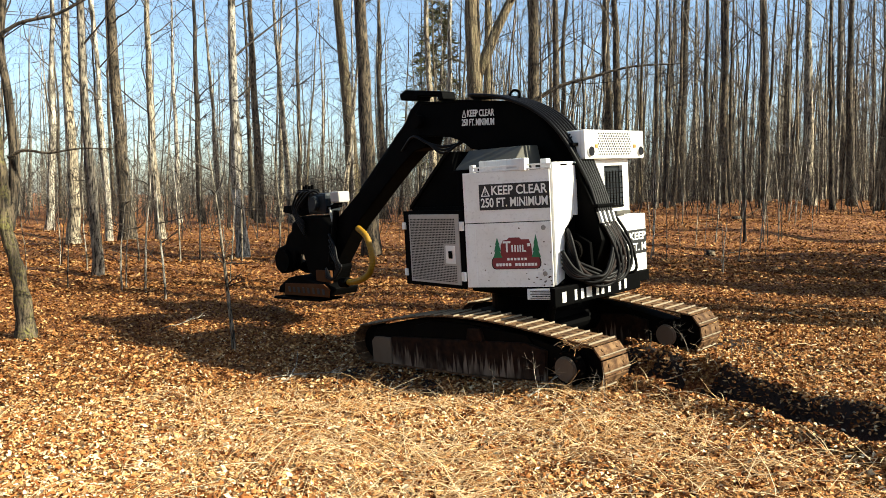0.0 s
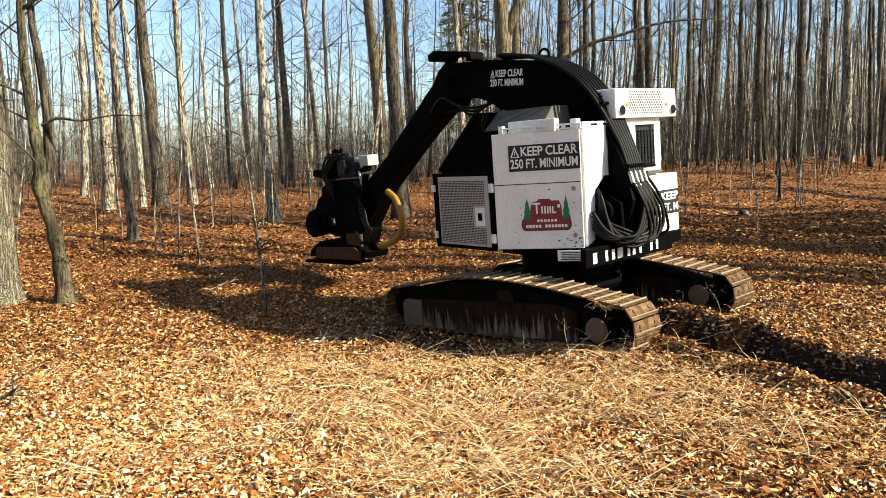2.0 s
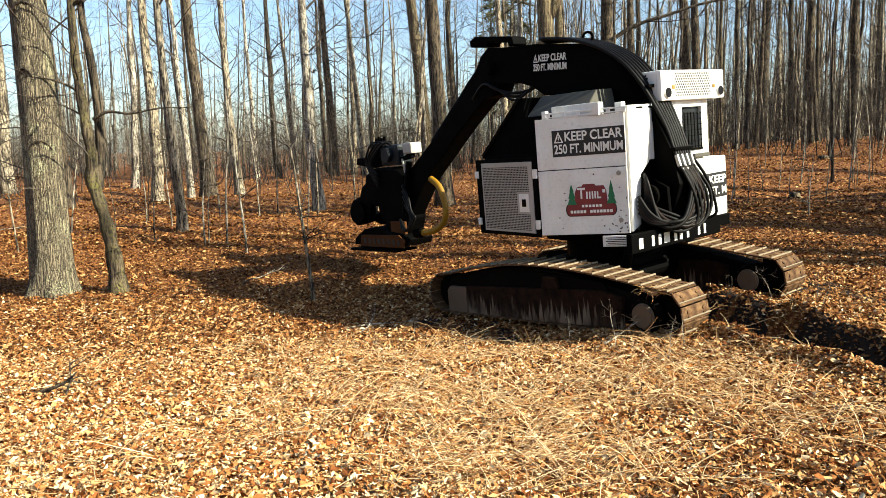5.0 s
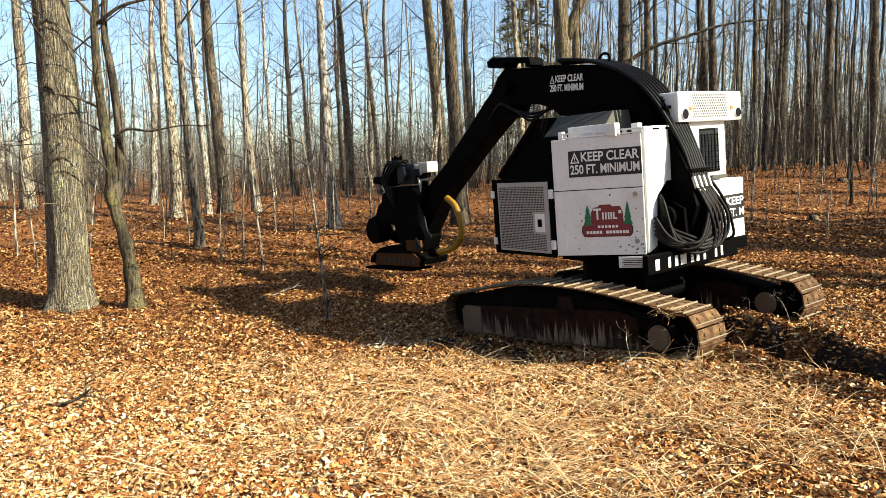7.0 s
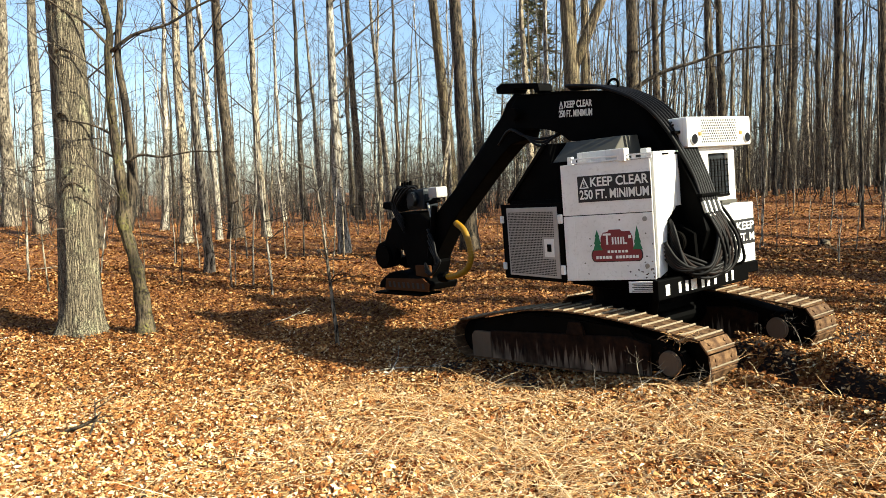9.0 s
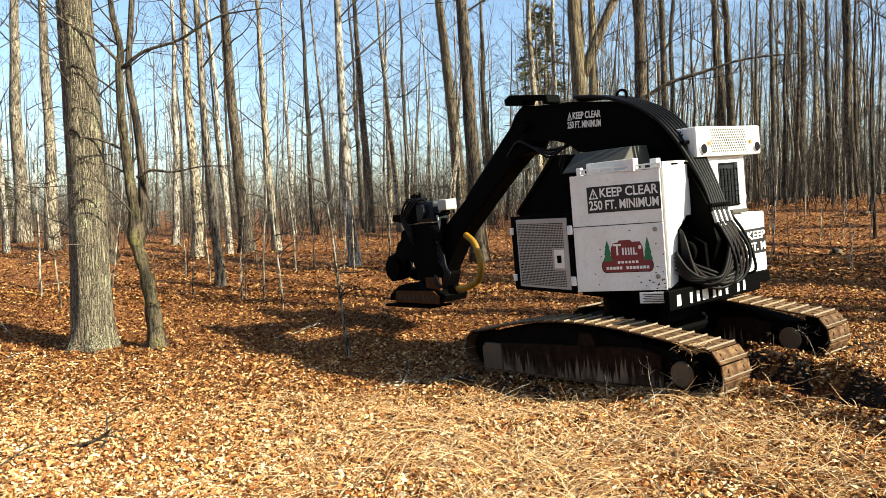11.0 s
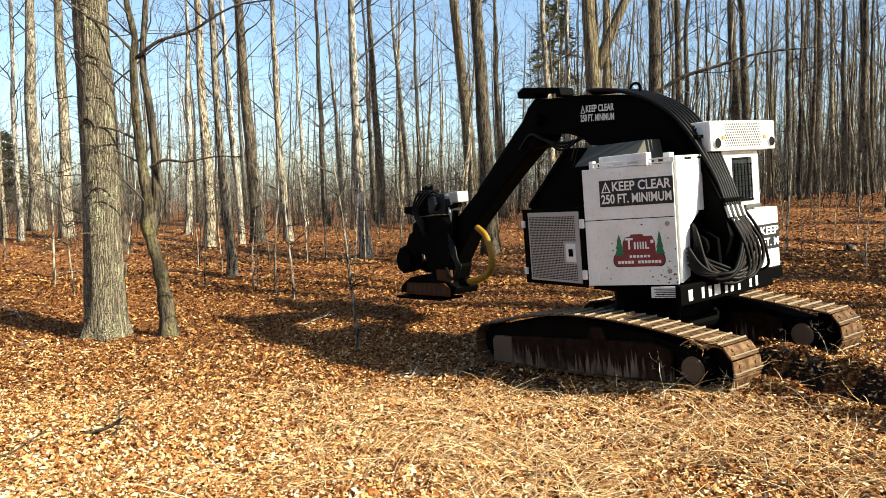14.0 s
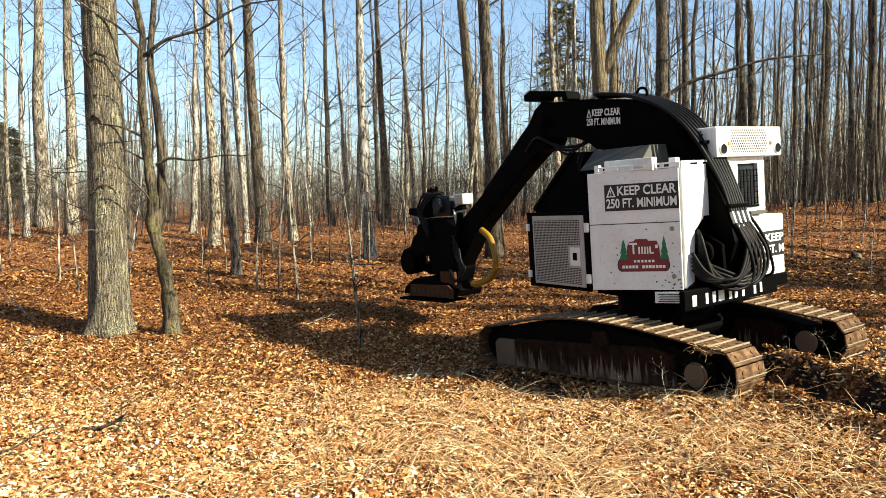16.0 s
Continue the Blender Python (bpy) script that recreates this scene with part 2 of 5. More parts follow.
# ---- building helpers ----
class Buf:
    """Collects tubes and faces for one mesh."""

    def __init__(self):
        self.v, self.f = [], []

    def tube(self, pts, radii, n=6, cap=True):
        base = len(self.v)
        pts = [Vector(p) for p in pts]
        side = None
        for i, p in enumerate(pts):
            d = (pts[min(i + 1, len(pts) - 1)] - pts[max(i - 1, 0)])
            d = d.normalized() if d.length > 1e-9 else Vector((0, 0, 1))
            if side is None:
                side = d.orthogonal().normalized()
            side = (side - d * side.dot(d)).normalized()
            up = d.cross(side)
            r = radii[i] if isinstance(radii, (list, tuple)) else radii
            for k in range(n):
                a = 2 * math.pi * k / n
                self.v.append(p + (side * math.cos(a) + up * math.sin(a)) * r)
        for i in range(len(pts) - 1):
            for k in range(n):
                a, b = base + i * n + k, base + i * n + (k + 1) % n
                self.f.append((a, b, b + n, a + n))
        if cap:
            self.f.append(tuple(base + k for k in reversed(range(n))))
            e = base + (len(pts) - 1) * n
            self.f.append(tuple(e + k for k in range(n)))

    def mesh(self, name, mat, smooth=True):
        me = bpy.data.meshes.new(name)
        me.from_pydata([tuple(p) for p in self.v], [], self.f)
        me.materials.append(mat)
        if smooth:
            me.shade_smooth()
        me.update()
        return me


def seat(ob, m):
    """Sets a part to the pose m given in the machine's own frame."""
    inv, o = Matrix(), ob.parent
    chain = []
    while o is not None and o.parent is not None:
        chain.append(o.matrix_basis.copy())
        o = o.parent
    for c in chain[::-1]:
        inv = inv @ c
    ob.matrix_basis = inv.inverted() @ m
    return ob


def hang(ob, parent):
    ob.parent = parent
    return ob


def part(name, bm, material, parent, label="", smooth=False):
    if isinstance(bm, Buf):
        me = bm.mesh(name, material, True)
    else:
        me = bpy.data.meshes.new(name)
        bmesh.ops.recalc_face_normals(bm, faces=bm.faces)
        bm.to_mesh(me)
        bm.free()
        me.materials.append(material)
        if smooth:
            me.shade_smooth()
    ob = new(name, me)
    if parent is not None:
        ob.parent = parent
    if label:
        tagged(ob, label)
    return ob


def box(x0, x1, y0, y1, z0, z1, bev=0.012, bm=None):
    own = bmesh.new()
    bmesh.ops.create_cube(own, size=1.0)
    bmesh.ops.scale(own, vec=(x1 - x0, y1 - y0, z1 - z0), verts=own.verts)
    bmesh.ops.translate(own, vec=((x0 + x1) / 2, (y0 + y1) / 2, (z0 + z1) / 2), verts=own.verts)
    if bev:
        bmesh.ops.bevel(own, geom=own.edges[:], offset=bev, segments=2, affect="EDGES", profile=0.6)
    return join(bm, own)


def join(bm, own):
    if bm is None:
        return own
    me = bpy.data.meshes.new("tmp")
    own.to_mesh(me)
    own.free()
    bm.from_mesh(me)
    bpy.data.meshes.remove(me)
    return bm


def prism(profile, lo, hi, axis="y", bev=0.012, bm=None):
    """A flat outline drawn out between lo and hi along an axis: profile in (x, z) for y, (x, y) for z, (y, z) for x."""
    own = bmesh.new()

    def at(p, s):
        return {"y": (p[0], s, p[1]), "z": (p[0], p[1], s), "x": (s, p[0], p[1])}[axis]
    a = [own.verts.new(at(p, lo)) for p in profile]
    b = [own.verts.new(at(p, hi)) for p in profile]
    own.faces.new(a)
    own.faces.new(list(reversed(b)))
    n = len(profile)
    for i in range(n):
        own.faces.new((a[i], b[i], b[(i + 1) % n], a[(i + 1) % n]))
    bmesh.ops.recalc_face_normals(own, faces=own.faces)
    if bev:
        bmesh.ops.bevel(own, geom=own.edges[:], offset=bev, segments=2, affect="EDGES", profile=0.6)
    return join(bm, own)


def rod(p0, p1, r0, r1=None, n=16, bm=None, bev=0.0):
    own = bmesh.new()
    p0, p1 = Vector(p0), Vector(p1)
    bmesh.ops.create_cone(own, cap_ends=True, segments=n, radius1=r0, radius2=r0 if r1 is None else r1, depth=(p1 - p0).length)
    if bev:
        bmesh.ops.bevel(own, geom=[e for e in own.edges if len(e.link_faces) == 2 and any(len(f.verts) > 4 for f in e.link_faces)],
                        offset=bev, segments=2, affect="EDGES")
    q = (p1 - p0).to_track_quat("Z", "Y").to_matrix().to_4x4()
    bmesh.ops.transform(own, matrix=Matrix.Translation((p0 + p1) / 2) @ q, verts=own.verts)
    return join(bm, own)


def curve_points(pts, steps=8):
    """A smooth line through points."""
    p = [Vector(q) for q in pts]
    p = [p[0] * 2 - p[1]] + p + [p[-1] * 2 - p[-2]]
    out = []
    for i in range(1, len(p) - 2):
        for k in range(steps):
            s = k / steps
            a, b, c, d = p[i - 1], p[i], p[i + 1], p[i + 2]
            out.append(0.5 * ((2 * b) + (c - a) * s + (2 * a - 5 * b + 4 * c - d) * s * s + (3 * b - a - 3 * c + d) * s ** 3))
    out.append(p[-2])
    return out


def hose(pts, r, n=8, steps=8):
    b = Buf()
    b.tube(curve_points(pts, steps), r, n)
    return b


def lettering(words, size, m, material, parent, name="lettering", width=None, bold=0.0032):
    cu = bpy.data.curves.new(name, "FONT")
    cu.body, cu.size, cu.extrude, cu.offset = words, size, 0.002, bold * size / 0.15
    cu.align_x, cu.align_y = "CENTER", "CENTER"
    tmp = bpy.data.objects.new(name, cu)
    scene.collection.objects.link(tmp)
    me = bpy.data.meshes.new_from_object(tmp.evaluated_get(bpy.context.evaluated_depsgraph_get()))
    bpy.data.objects.remove(tmp)
    bpy.data.curves.remove(cu)
    if width:
        xs = [v.co.x for v in me.vertices]
        me.transform(Matrix.Diagonal((width / (max(xs) - min(xs)), 1, 1, 1)))
    me.materials.clear()
    me.materials.append(material)
    ob = new(name, me)
    ob.parent = parent
    return seat(ob, m)


# ---- the ground ----
def ease(a, b, t):
    t = max(0.0, min(1.0, (t - a) / (b - a)))
    return t * t * (3 - 2 * t)


RUT = ((3.75, 9.3), (4.05, 8.6), (4.5, 7.4), (4.75, 6.2), (4.6, 5.0), (4.2, 3.5))


def rut_depth(x, y):
    """Wheel-deep furrow that the machine's track has torn open behind it, with a low bank on either side."""
    best = 9.0
    for (ax, ay), (bx, by) in zip(RUT, RUT[1:]):
        dx, dy = bx - ax, by - ay
        s = max(0.0, min(1.0, ((x - ax) * dx + (y - ay) * dy) / (dx * dx + dy * dy)))
        best = min(best, math.hypot(x - ax - s * dx, y - ay - s * dy))
    east = 1.0 if x > 4.3 + 0.12 * (7 - y) else 0.55
    return -0.46 * math.exp(-(best / 0.24) ** 2) + 0.24 * east * math.exp(-((best - 0.5) / 0.2) ** 2)


FAR_RUT = ((5.4, 10.9), (5.9, 9.9), (6.6, 8.6), (7.4, 6.8), (7.9, 5.0))


def churned(x, y):
    """How far the leaves are torn up at a place behind the tracks, 0 to 1."""
    best = 9.0
    for line, wide in ((RUT, 0.75), (FAR_RUT, 0.6)):
        for (ax, ay), (bx, by) in zip(line, line[1:]):
            dx, dy = bx - ax, by - ay
            s = max(0.0, min(1.0, ((x - ax) * dx + (y - ay) * dy) / (dx * dx + dy * dy)))
            best = min(best, math.hypot(x - ax - s * dx, y - ay - s * dy) / wide)
    # dark soil laid along the near track also stands in for its shade
    if 0.45 < beside_track(x, y):
        best = min(best, 0.9)
    return max(0.0, min(1.0, 1.3 - best + 0.9 * noise.noise((x * 1.9, y * 1.9, 6))))


def beside_track(x, y):
    """Where the near track has pressed the floor down, 0 to 1."""
    along = (x - 3.06) * -0.602 + (y - 10.76) * 0.799
    across = (x - 3.06) * -0.799 - (y - 10.76) * 0.602
    return ease(-1.6, 0.8, along) * (1 - ease(2.6, 3.6, along)) * ease(0.6, 1.0, across) * (1 - ease(1.6, 2.3, across))


def apron(x, y):
    """The trodden dip on the open side of the near track, 0 to 1."""
    along = (x - 3.06) * -0.602 + (y - 10.76) * 0.799
    across = (x - 3.06) * -0.799 - (y - 10.76) * 0.602
    return ease(-2.0, 0.2, along) * (1 - ease(2.8, 4.2, along)) * ease(1.5, 2.0, across) * (1 - ease(2.6, 4.0, across))


def lie(x, y):
    """Height of the forest floor."""
    s = max(0.0, y - 13.0)
    z = 0.62 * (1 - math.exp(-s / 9.0))
    z += ease(-2.0, 14.0, x * 22 / max(y, 10)) * 1.5 * ease(13, 44, y)
    z += 0.5 * (1 - ease(2.0, 8.0, y))
    z += 0.062 * max(-3.5, min(2.5, x - 3.0)) * ease(7.5, 9.5, y) * (1 - ease(13, 18, y))
    z -= 0.13 * beside_track(x, y) + 0.14 * apron(x, y)
    z += 0.07 * math.sin(0.9 * x + 0.35 * y) * math.sin(0.55 * y - 0.3 * x) * ease(12, 16, y)
    z += 0.11 * math.sin(0.33 * x - 0.85 * y + 1) * ease(13, 20, y)
    return z


def floor_at(x, y):
    z = lie(x, y)
    if 2.5 < x < 6.5 and 2 < y < 11:
        z += rut_depth(x, y) * (1 + 0.5 * noise.noise((x * 2.3, y * 2.3, 3)))
    z += 0.035 * noise.noise((x * 1.3, y * 1.3, 0)) + 0.02 * noise.noise((x * 4.1, y * 4.1, 5)) * (1 if y < 25 else 0)
    return z


def spaced(edges):
    out = []
    for a, b, step in edges:
        n = max(1, round((b - a) / step))
        out += [a + (b - a) * i / n for i in range(n)]
    return out + [edges[-1][1]]


gx = spaced([(-1500, -200, 130), (-200, -60, 14), (-60, -20, 2.0), (-20, -9, 0.4), (-9, 9, 0.11), (9, 24, 0.4), (24, 60, 2.0), (60, 200, 14), (200, 1500, 130)])
gy = spaced([(-1500, -200, 130), (-200, -40, 16), (-40, 0, 2.0), (0, 3.5, 0.4), (3.5, 17, 0.11), (17, 32, 0.35), (32, 70, 1.5), (70, 200, 13), (200, 1500, 130)])
verts = [(x, y, floor_at(x, y)) for y in gy for x in gx]
nx = len(gx)
faces = [(j * nx + i, j * nx + i + 1, (j + 1) * nx + i + 1, (j + 1) * nx + i) for j in range(len(gy) - 1) for i in range(nx - 1)]
me = bpy.data.meshes.new("ground")
me.from_pydata(verts, [], faces)
me.materials.append(GROUND)
me.materials.append(SOIL)
for p in me.polygons:
    c = p.center
    if 0 < c.x < 9 and 2.5 < c.y < 12.5 and churned(c.x, c.y) > 0.58:
        p.material_index = 1
me.shade_smooth()
ground = tagged(new("ground", me), "uneven forest floor covered with brown fallen leaves", "ground", kind="structure")

# ---- the feller buncher ----
buncher = tagged(new("feller_buncher"), "black and white tracked feller buncher parked on fallen leaves", "forestry machine")
buncher.matrix_world = Matrix.Translation((3.06, 10.76, 0.01)) @ pose(0, 0, 0, 0, -3.7, 0) @ pose(0, 0, 0, 0, 0, 127)


def plane(p, along):
    """A frame on an upright face of the machine: x along it as one reads, y up, z out of it."""
    a = Vector((*along, 0)).normalized()
    n = Vector((a.y, -a.x, 0))
    m = Matrix((a, Vector((0, 0, 1)), n)).transposed().to_4x4()
    return Matrix.Translation(p) @ m


def panel(name, m, w0, w1, h0, h1, thick, material, parent, label="", bev=0.006):
    ob = part(name, box(w0, w1, h0, h1, 0, thick, bev), material, parent, label)
    return seat(ob, m)


# tracks: a loop of shoes round a sloping frame
def loop_points():
    """Outline of a track in x, z, as the line of the shoes' inner face, going round."""
    pts = []

    def arc(cx, cz, r, a0, a1, n):
        for i in range(n + 1):
            a = radians(a0 + (a1 - a0) * i / n)
            pts.append((cx + r * math.cos(a), cz + r * math.sin(a)))
    arc(-1.72, 0.25, 0.27, 250, 108, 14)
    pts.extend(((-1.32, 0.575), (-0.69, 0.665), (-0.3, 0.70), (0.02, 0.715), (0.4, 0.72), (0.75, 0.70), (1.1, 0.66), (1.45, 0.605), (1.78, 0.54)))
    arc(1.99, 0.25, 0.26, 72, -75, 14)
    pts.append((1.75, 0.0))
    pts.append((-1.5, 0.0))
    return pts


def along_loop(pts, step):
    seg = list(zip(pts, pts[1:] + pts[:1]))
    total = sum(math.dist(a, b) for a, b in seg)
    n = round(total / step)
    out, walked, i = [], 0.0, 0
    for k in range(n):
        want = k * total / n
        while walked + math.dist(*seg[i]) < want:
            walked += math.dist(*seg[i])
            i += 1
        a, b = seg[i]
        s = (want - walked) / math.dist(a, b)
        out.append((a[0] + (b[0] - a[0]) * s, a[1] + (b[1] - a[1]) * s, math.atan2(b[1] - a[1], b[0] - a[0])))
    return out


LOOP = loop_points()
SHOE_W = 0.52
shoe_bm = box(-0.083, 0.083, -SHOE_W / 2, SHOE_W / 2, 0.0, 0.022, 0.005)
for s in (-0.5, 0.5):
    rod((0.02, s * 0.3, 0.02), (0.02, s * 0.3, 0.034), 0.018, n=8, bm=shoe_bm)
    rod((-0.04, s * 0.3, 0.02), (-0.04, s * 0.3, 0.034), 0.018, n=8, bm=shoe_bm)
shoe_mesh = bpy.data.meshes.new("track_shoe")
shoe_bm.to_mesh(shoe_mesh)
shoe_bm.free()
bar_bm = prism([(-0.058, 0.02), (-0.038, 0.02), (-0.043, 0.040), (-0.053, 0.040)], -SHOE_W / 2 - 0.01, SHOE_W / 2 + 0.01, "y", 0.003)
bar_bm.to_mesh(bar_mesh := bpy.data.meshes.new("grouser"))
bar_bm.free()
shoe_mesh.materials.append(SHOE)
bar_mesh.materials.append(WORN_EDGE)


def track(y_mid, tilt):
    frame_profile = [(-1.5, 0.12), (-1.62, 0.25), (-1.5, 0.40), (-1.1, 0.50), (-0.2, 0.66), (0.4, 0.69), (1.0, 0.64), (1.45, 0.575), (1.85, 0.50), (2.0, 0.25), (1.9, 0.08), (-1.2, 0.08)]
    body = part("track", prism(frame_profile, -0.16, 0.17, "y", 0.02), DARK, buncher, "muddy steel crawler track with worn grousers")
    body.location = (0, y_mid, 0)
    body.rotation_euler = (0, radians(tilt), 0)
    part("side_plate", prism([(-1.18, 0.03), (-1.2, 0.40), (-0.9, 0.47), (1.5, 0.38), (1.5, -0.04)], 0.17, 0.232, "y", 0.015), MUDDY, body, "mud-streaked brown steel side plate")
    part("idler_guard", prism([(1.505, -0.03), (1.505, 0.36), (1.84, 0.36), (1.90, 0.30), (1.90, 0.0), (1.8, -0.07)], 0.165, 0.245, "y", 0.015), MUD_PALE, body, "pale mud-caked idler guard")
    part("upper_guard", prism([(-1.0, 0.46), (-0.9, 0.56), (0.1, 0.64), (0.7, 0.64), (1.0, 0.57), (1.15, 0.40)], 0.12, 0.2, "y", 0.01), DARK, body)
    part("guard_lug", prism([(-0.25, 0.44), (-0.2, 0.6), (0.0, 0.6), (0.05, 0.44)], 0.2, 0.25, "y", 0.01), MUDDY, body)
    part("drive_hub", rod((-1.50, 0.15, 0.22), (-1.50, 0.24, 0.22), 0.21, 0.19, 28, bev=0.01), DARK, body)
    part("drive_cap", rod((-1.50, 0.24, 0.22), (-1.50, 0.29, 0.22), 0.15, 0.14, 24, bev=0.012), MUD_PALE, body, "round mud-caked final drive cover")
    for k in range(10):
        a = 2 * math.pi * k / 10
        part("hub_bolt", rod((-1.50 + 0.18 * math.cos(a), 0.24, 0.22 + 0.18 * math.sin(a)), (-1.50 + 0.18 * math.cos(a), 0.252, 0.22 + 0.18 * math.sin(a)), 0.014, n=6), MUDDY, body)
    part("idler_wheel", rod((1.98, -0.12, 0.25), (1.98, 0.12, 0.25), 0.24, n=28, bev=0.02), DARK, body)
    prof = []
    for k in range(44):
        r = 0.26 if k % 4 < 2 else 0.21
        a = 2 * math.pi * k / 44
        prof.append((-1.72 + r * math.cos(a), 0.25 + r * math.sin(a)))
    part("sprocket", prism(prof, -0.05, 0.05, "y", 0), DARK, body)
    for x in (-0.9, -0.3, 0.3, 0.9, 1.5):
        part("roller", rod((x, -0.2, 0.09), (x, 0.16, 0.09), 0.085, n=14), DARK, body)
    for x, z, a in along_loop(LOOP, 0.172):
        m = Matrix.Translation((x, 0, z)) @ pose(0, 0, 0, 0, -math.degrees(a), 0)
        for name, data in (("track_shoe", shoe_mesh), ("grouser", bar_mesh)):
            o = new(name, data)
            o.parent = body
            o.matrix_basis = m
    return body


track(1.19, 1.2)
track(-1.12, 1.2)

# car body between the tracks and the turntable
part("car_body", prism([(-0.42, 0.35), (-0.34, 0.70), (0.55, 0.70), (0.85, 0.33), (0.6, 0.25), (-0.36, 0.25)], -0.95, 0.95, "y", 0.03), BLACK, buncher)
part("axle_beam", rod((-0.32, -0.95, 0.42), (-0.32, 0.95, 0.42), 0.13, n=16), BLACK, buncher)
part("axle_beam", rod((0.45, -0.95, 0.46), (0.45, 0.95, 0.46), 0.14, n=16), BLACK, buncher)
part("slew_ring", rod((0, 0, 0.68), (0, 0, 0.92), 0.62, n=36, bev=0.015), BLACK, buncher)
part("leveling_cylinder", rod((-0.45, 0.35, 0.5), (-0.6, 0.4, 0.93), 0.06, n=14), DARK, buncher)

# turntable deck with the maker's plate on the rear edge
deck = part("turntable_deck", prism([(0.75, 0.5), (-0.25, 0.72), (-0.95, 0.62), (-0.95, -1.42), (0.9, -1.42), (0.9, -0.3)], 0.92, 1.07, "z", 0.012), BLACK, buncher)
rear_plate = part("rear_plate", box(-1.06, -0.98, -0.98, 1.0, 0.86, 1.10, 0.012), BLACK, buncher, "black steel rear edge with white painted bars")
for y0, y1 in ((0.86, 0.78), (0.60, 0.55), (0.46, 0.40), (0.34, 0.22), (0.12, 0.06), (0.0, -0.06), (-0.16, -0.21), (-0.42, -0.47), (-0.56, -0.61)):
    panel("painted_bar", plane((-1.063, y0, 0), (0, -1)), 0, y0 - y1, 0.905, 1.035, 0.004, DECAL_WHITE, rear_plate, "", 0)
notice = panel("notice_plate", plane((-0.93, 0.72, 0), (-0.914, -0.405)), -0.42, 0.02, 0.92, 1.06, 0.012, DECAL_WHITE, buncher, "white notice plate with small grey lines")
for k in range(5):
    panel("printed_line", plane((-0.93, 0.72, 0), (-0.914, -0.405)) @ Matrix.Translation((0, 0, 0.012)), -0.38 + 0.02 * (k % 2), -0.03 - 0.03 * (k % 3), 0.937 + 0.022 * k, 0.946 + 0.022 * k, 0.002, DARK, notice, "", 0)

# engine housing: white panels over a dark body
corner, back, front = Vector((0.20, 1.17)), Vector((-0.84, 0.71)), Vector((1.56, 0.98))
part("engine_body", prism([(1.5, 0.9), (0.2, 1.12), (-0.80, 0.68), (-0.80, 0.28), (1.5, 0.28)], 1.07, 2.05, "z", 0.01), DARK, buncher)
part("front_cover", prism([(0.2, 2.06), (1.53, 2.06), (1.55, 2.12), (0.76, 2.88), (0.69, 2.88), (0.69, 2.62), (0.2, 2.62)], 0.3, 0.84, "y", 0.012), BLACK, buncher, "black sloping engine cover")
for q in ([(1.55, 2.10), (1.55, 2.16), (0.78, 2.89), (0.73, 2.87)], [(0.24, 2.06), (0.30, 2.06), (0.30, 2.62), (0.24, 2.62)], [(0.30, 2.06), (1.5, 2.06), (1.46, 2.13), (0.30, 2.13)]):
    part("cover_frame", prism(q, 0.84, 0.87, "y", 0.006), DARK, buncher)
hood = bmesh.new()
ring = [[hood.verts.new(p) for p in q] for q in (((-0.34, 0.82, 2.5), (0.66, 0.82, 2.5), (0.66, 0.2, 2.5), (-0.34, 0.2, 2.5)), ((-0.34, 0.82, 2.63), (0.66, 0.82, 2.63), (0.66, 0.2, 2.63), (-0.34, 0.2, 2.63)),
                                                ((-0.29, 0.52, 2.885), (0.66, 0.52, 2.885), (0.66, 0.2, 2.89), (-0.29, 0.2, 2.89)))]
for a, b in zip(ring, ring[1:]):
    for k in range(4):
        hood.faces.new((a[k], a[(k + 1) % 4], b[(k + 1) % 4], b[k]))
hood.faces.new(ring[2])
bmesh.ops.recalc_face_normals(hood, faces=hood.faces)
bmesh.ops.bevel(hood, geom=hood.edges[:], offset=0.008, segments=1, affect="EDGES")
part("hood", hood, STEEL_GREY, buncher, "faded grey hood with a sloping side")

side = plane((corner.x, corner.y, 0), back - corner)
length = (back - corner).length
upper = panel("upper_side_panel", side, 0.0, length, 1.915, 2.56, 0.03, WHITE, buncher, "white upper side panel with black warning sign")
lower = panel("lower_side_door", side, 0.0, length, 1.08, 1.905, 0.03, WHITE, buncher, "white lower side door with red and green emblem")
panel("corner_strip", side, 0.03, 0.14, 1.09, 1.90, 0.036, WHITE, lower, "", 0.004)
on_side = side @ Matrix.Translation((0, 0, 0.03))
sign = panel("warning_sign", on_side, 0.215, length - 0.004, 2.075, 2.405, 0.004, DECAL_BLACK, upper, "black sign with white capital lettering", 0)


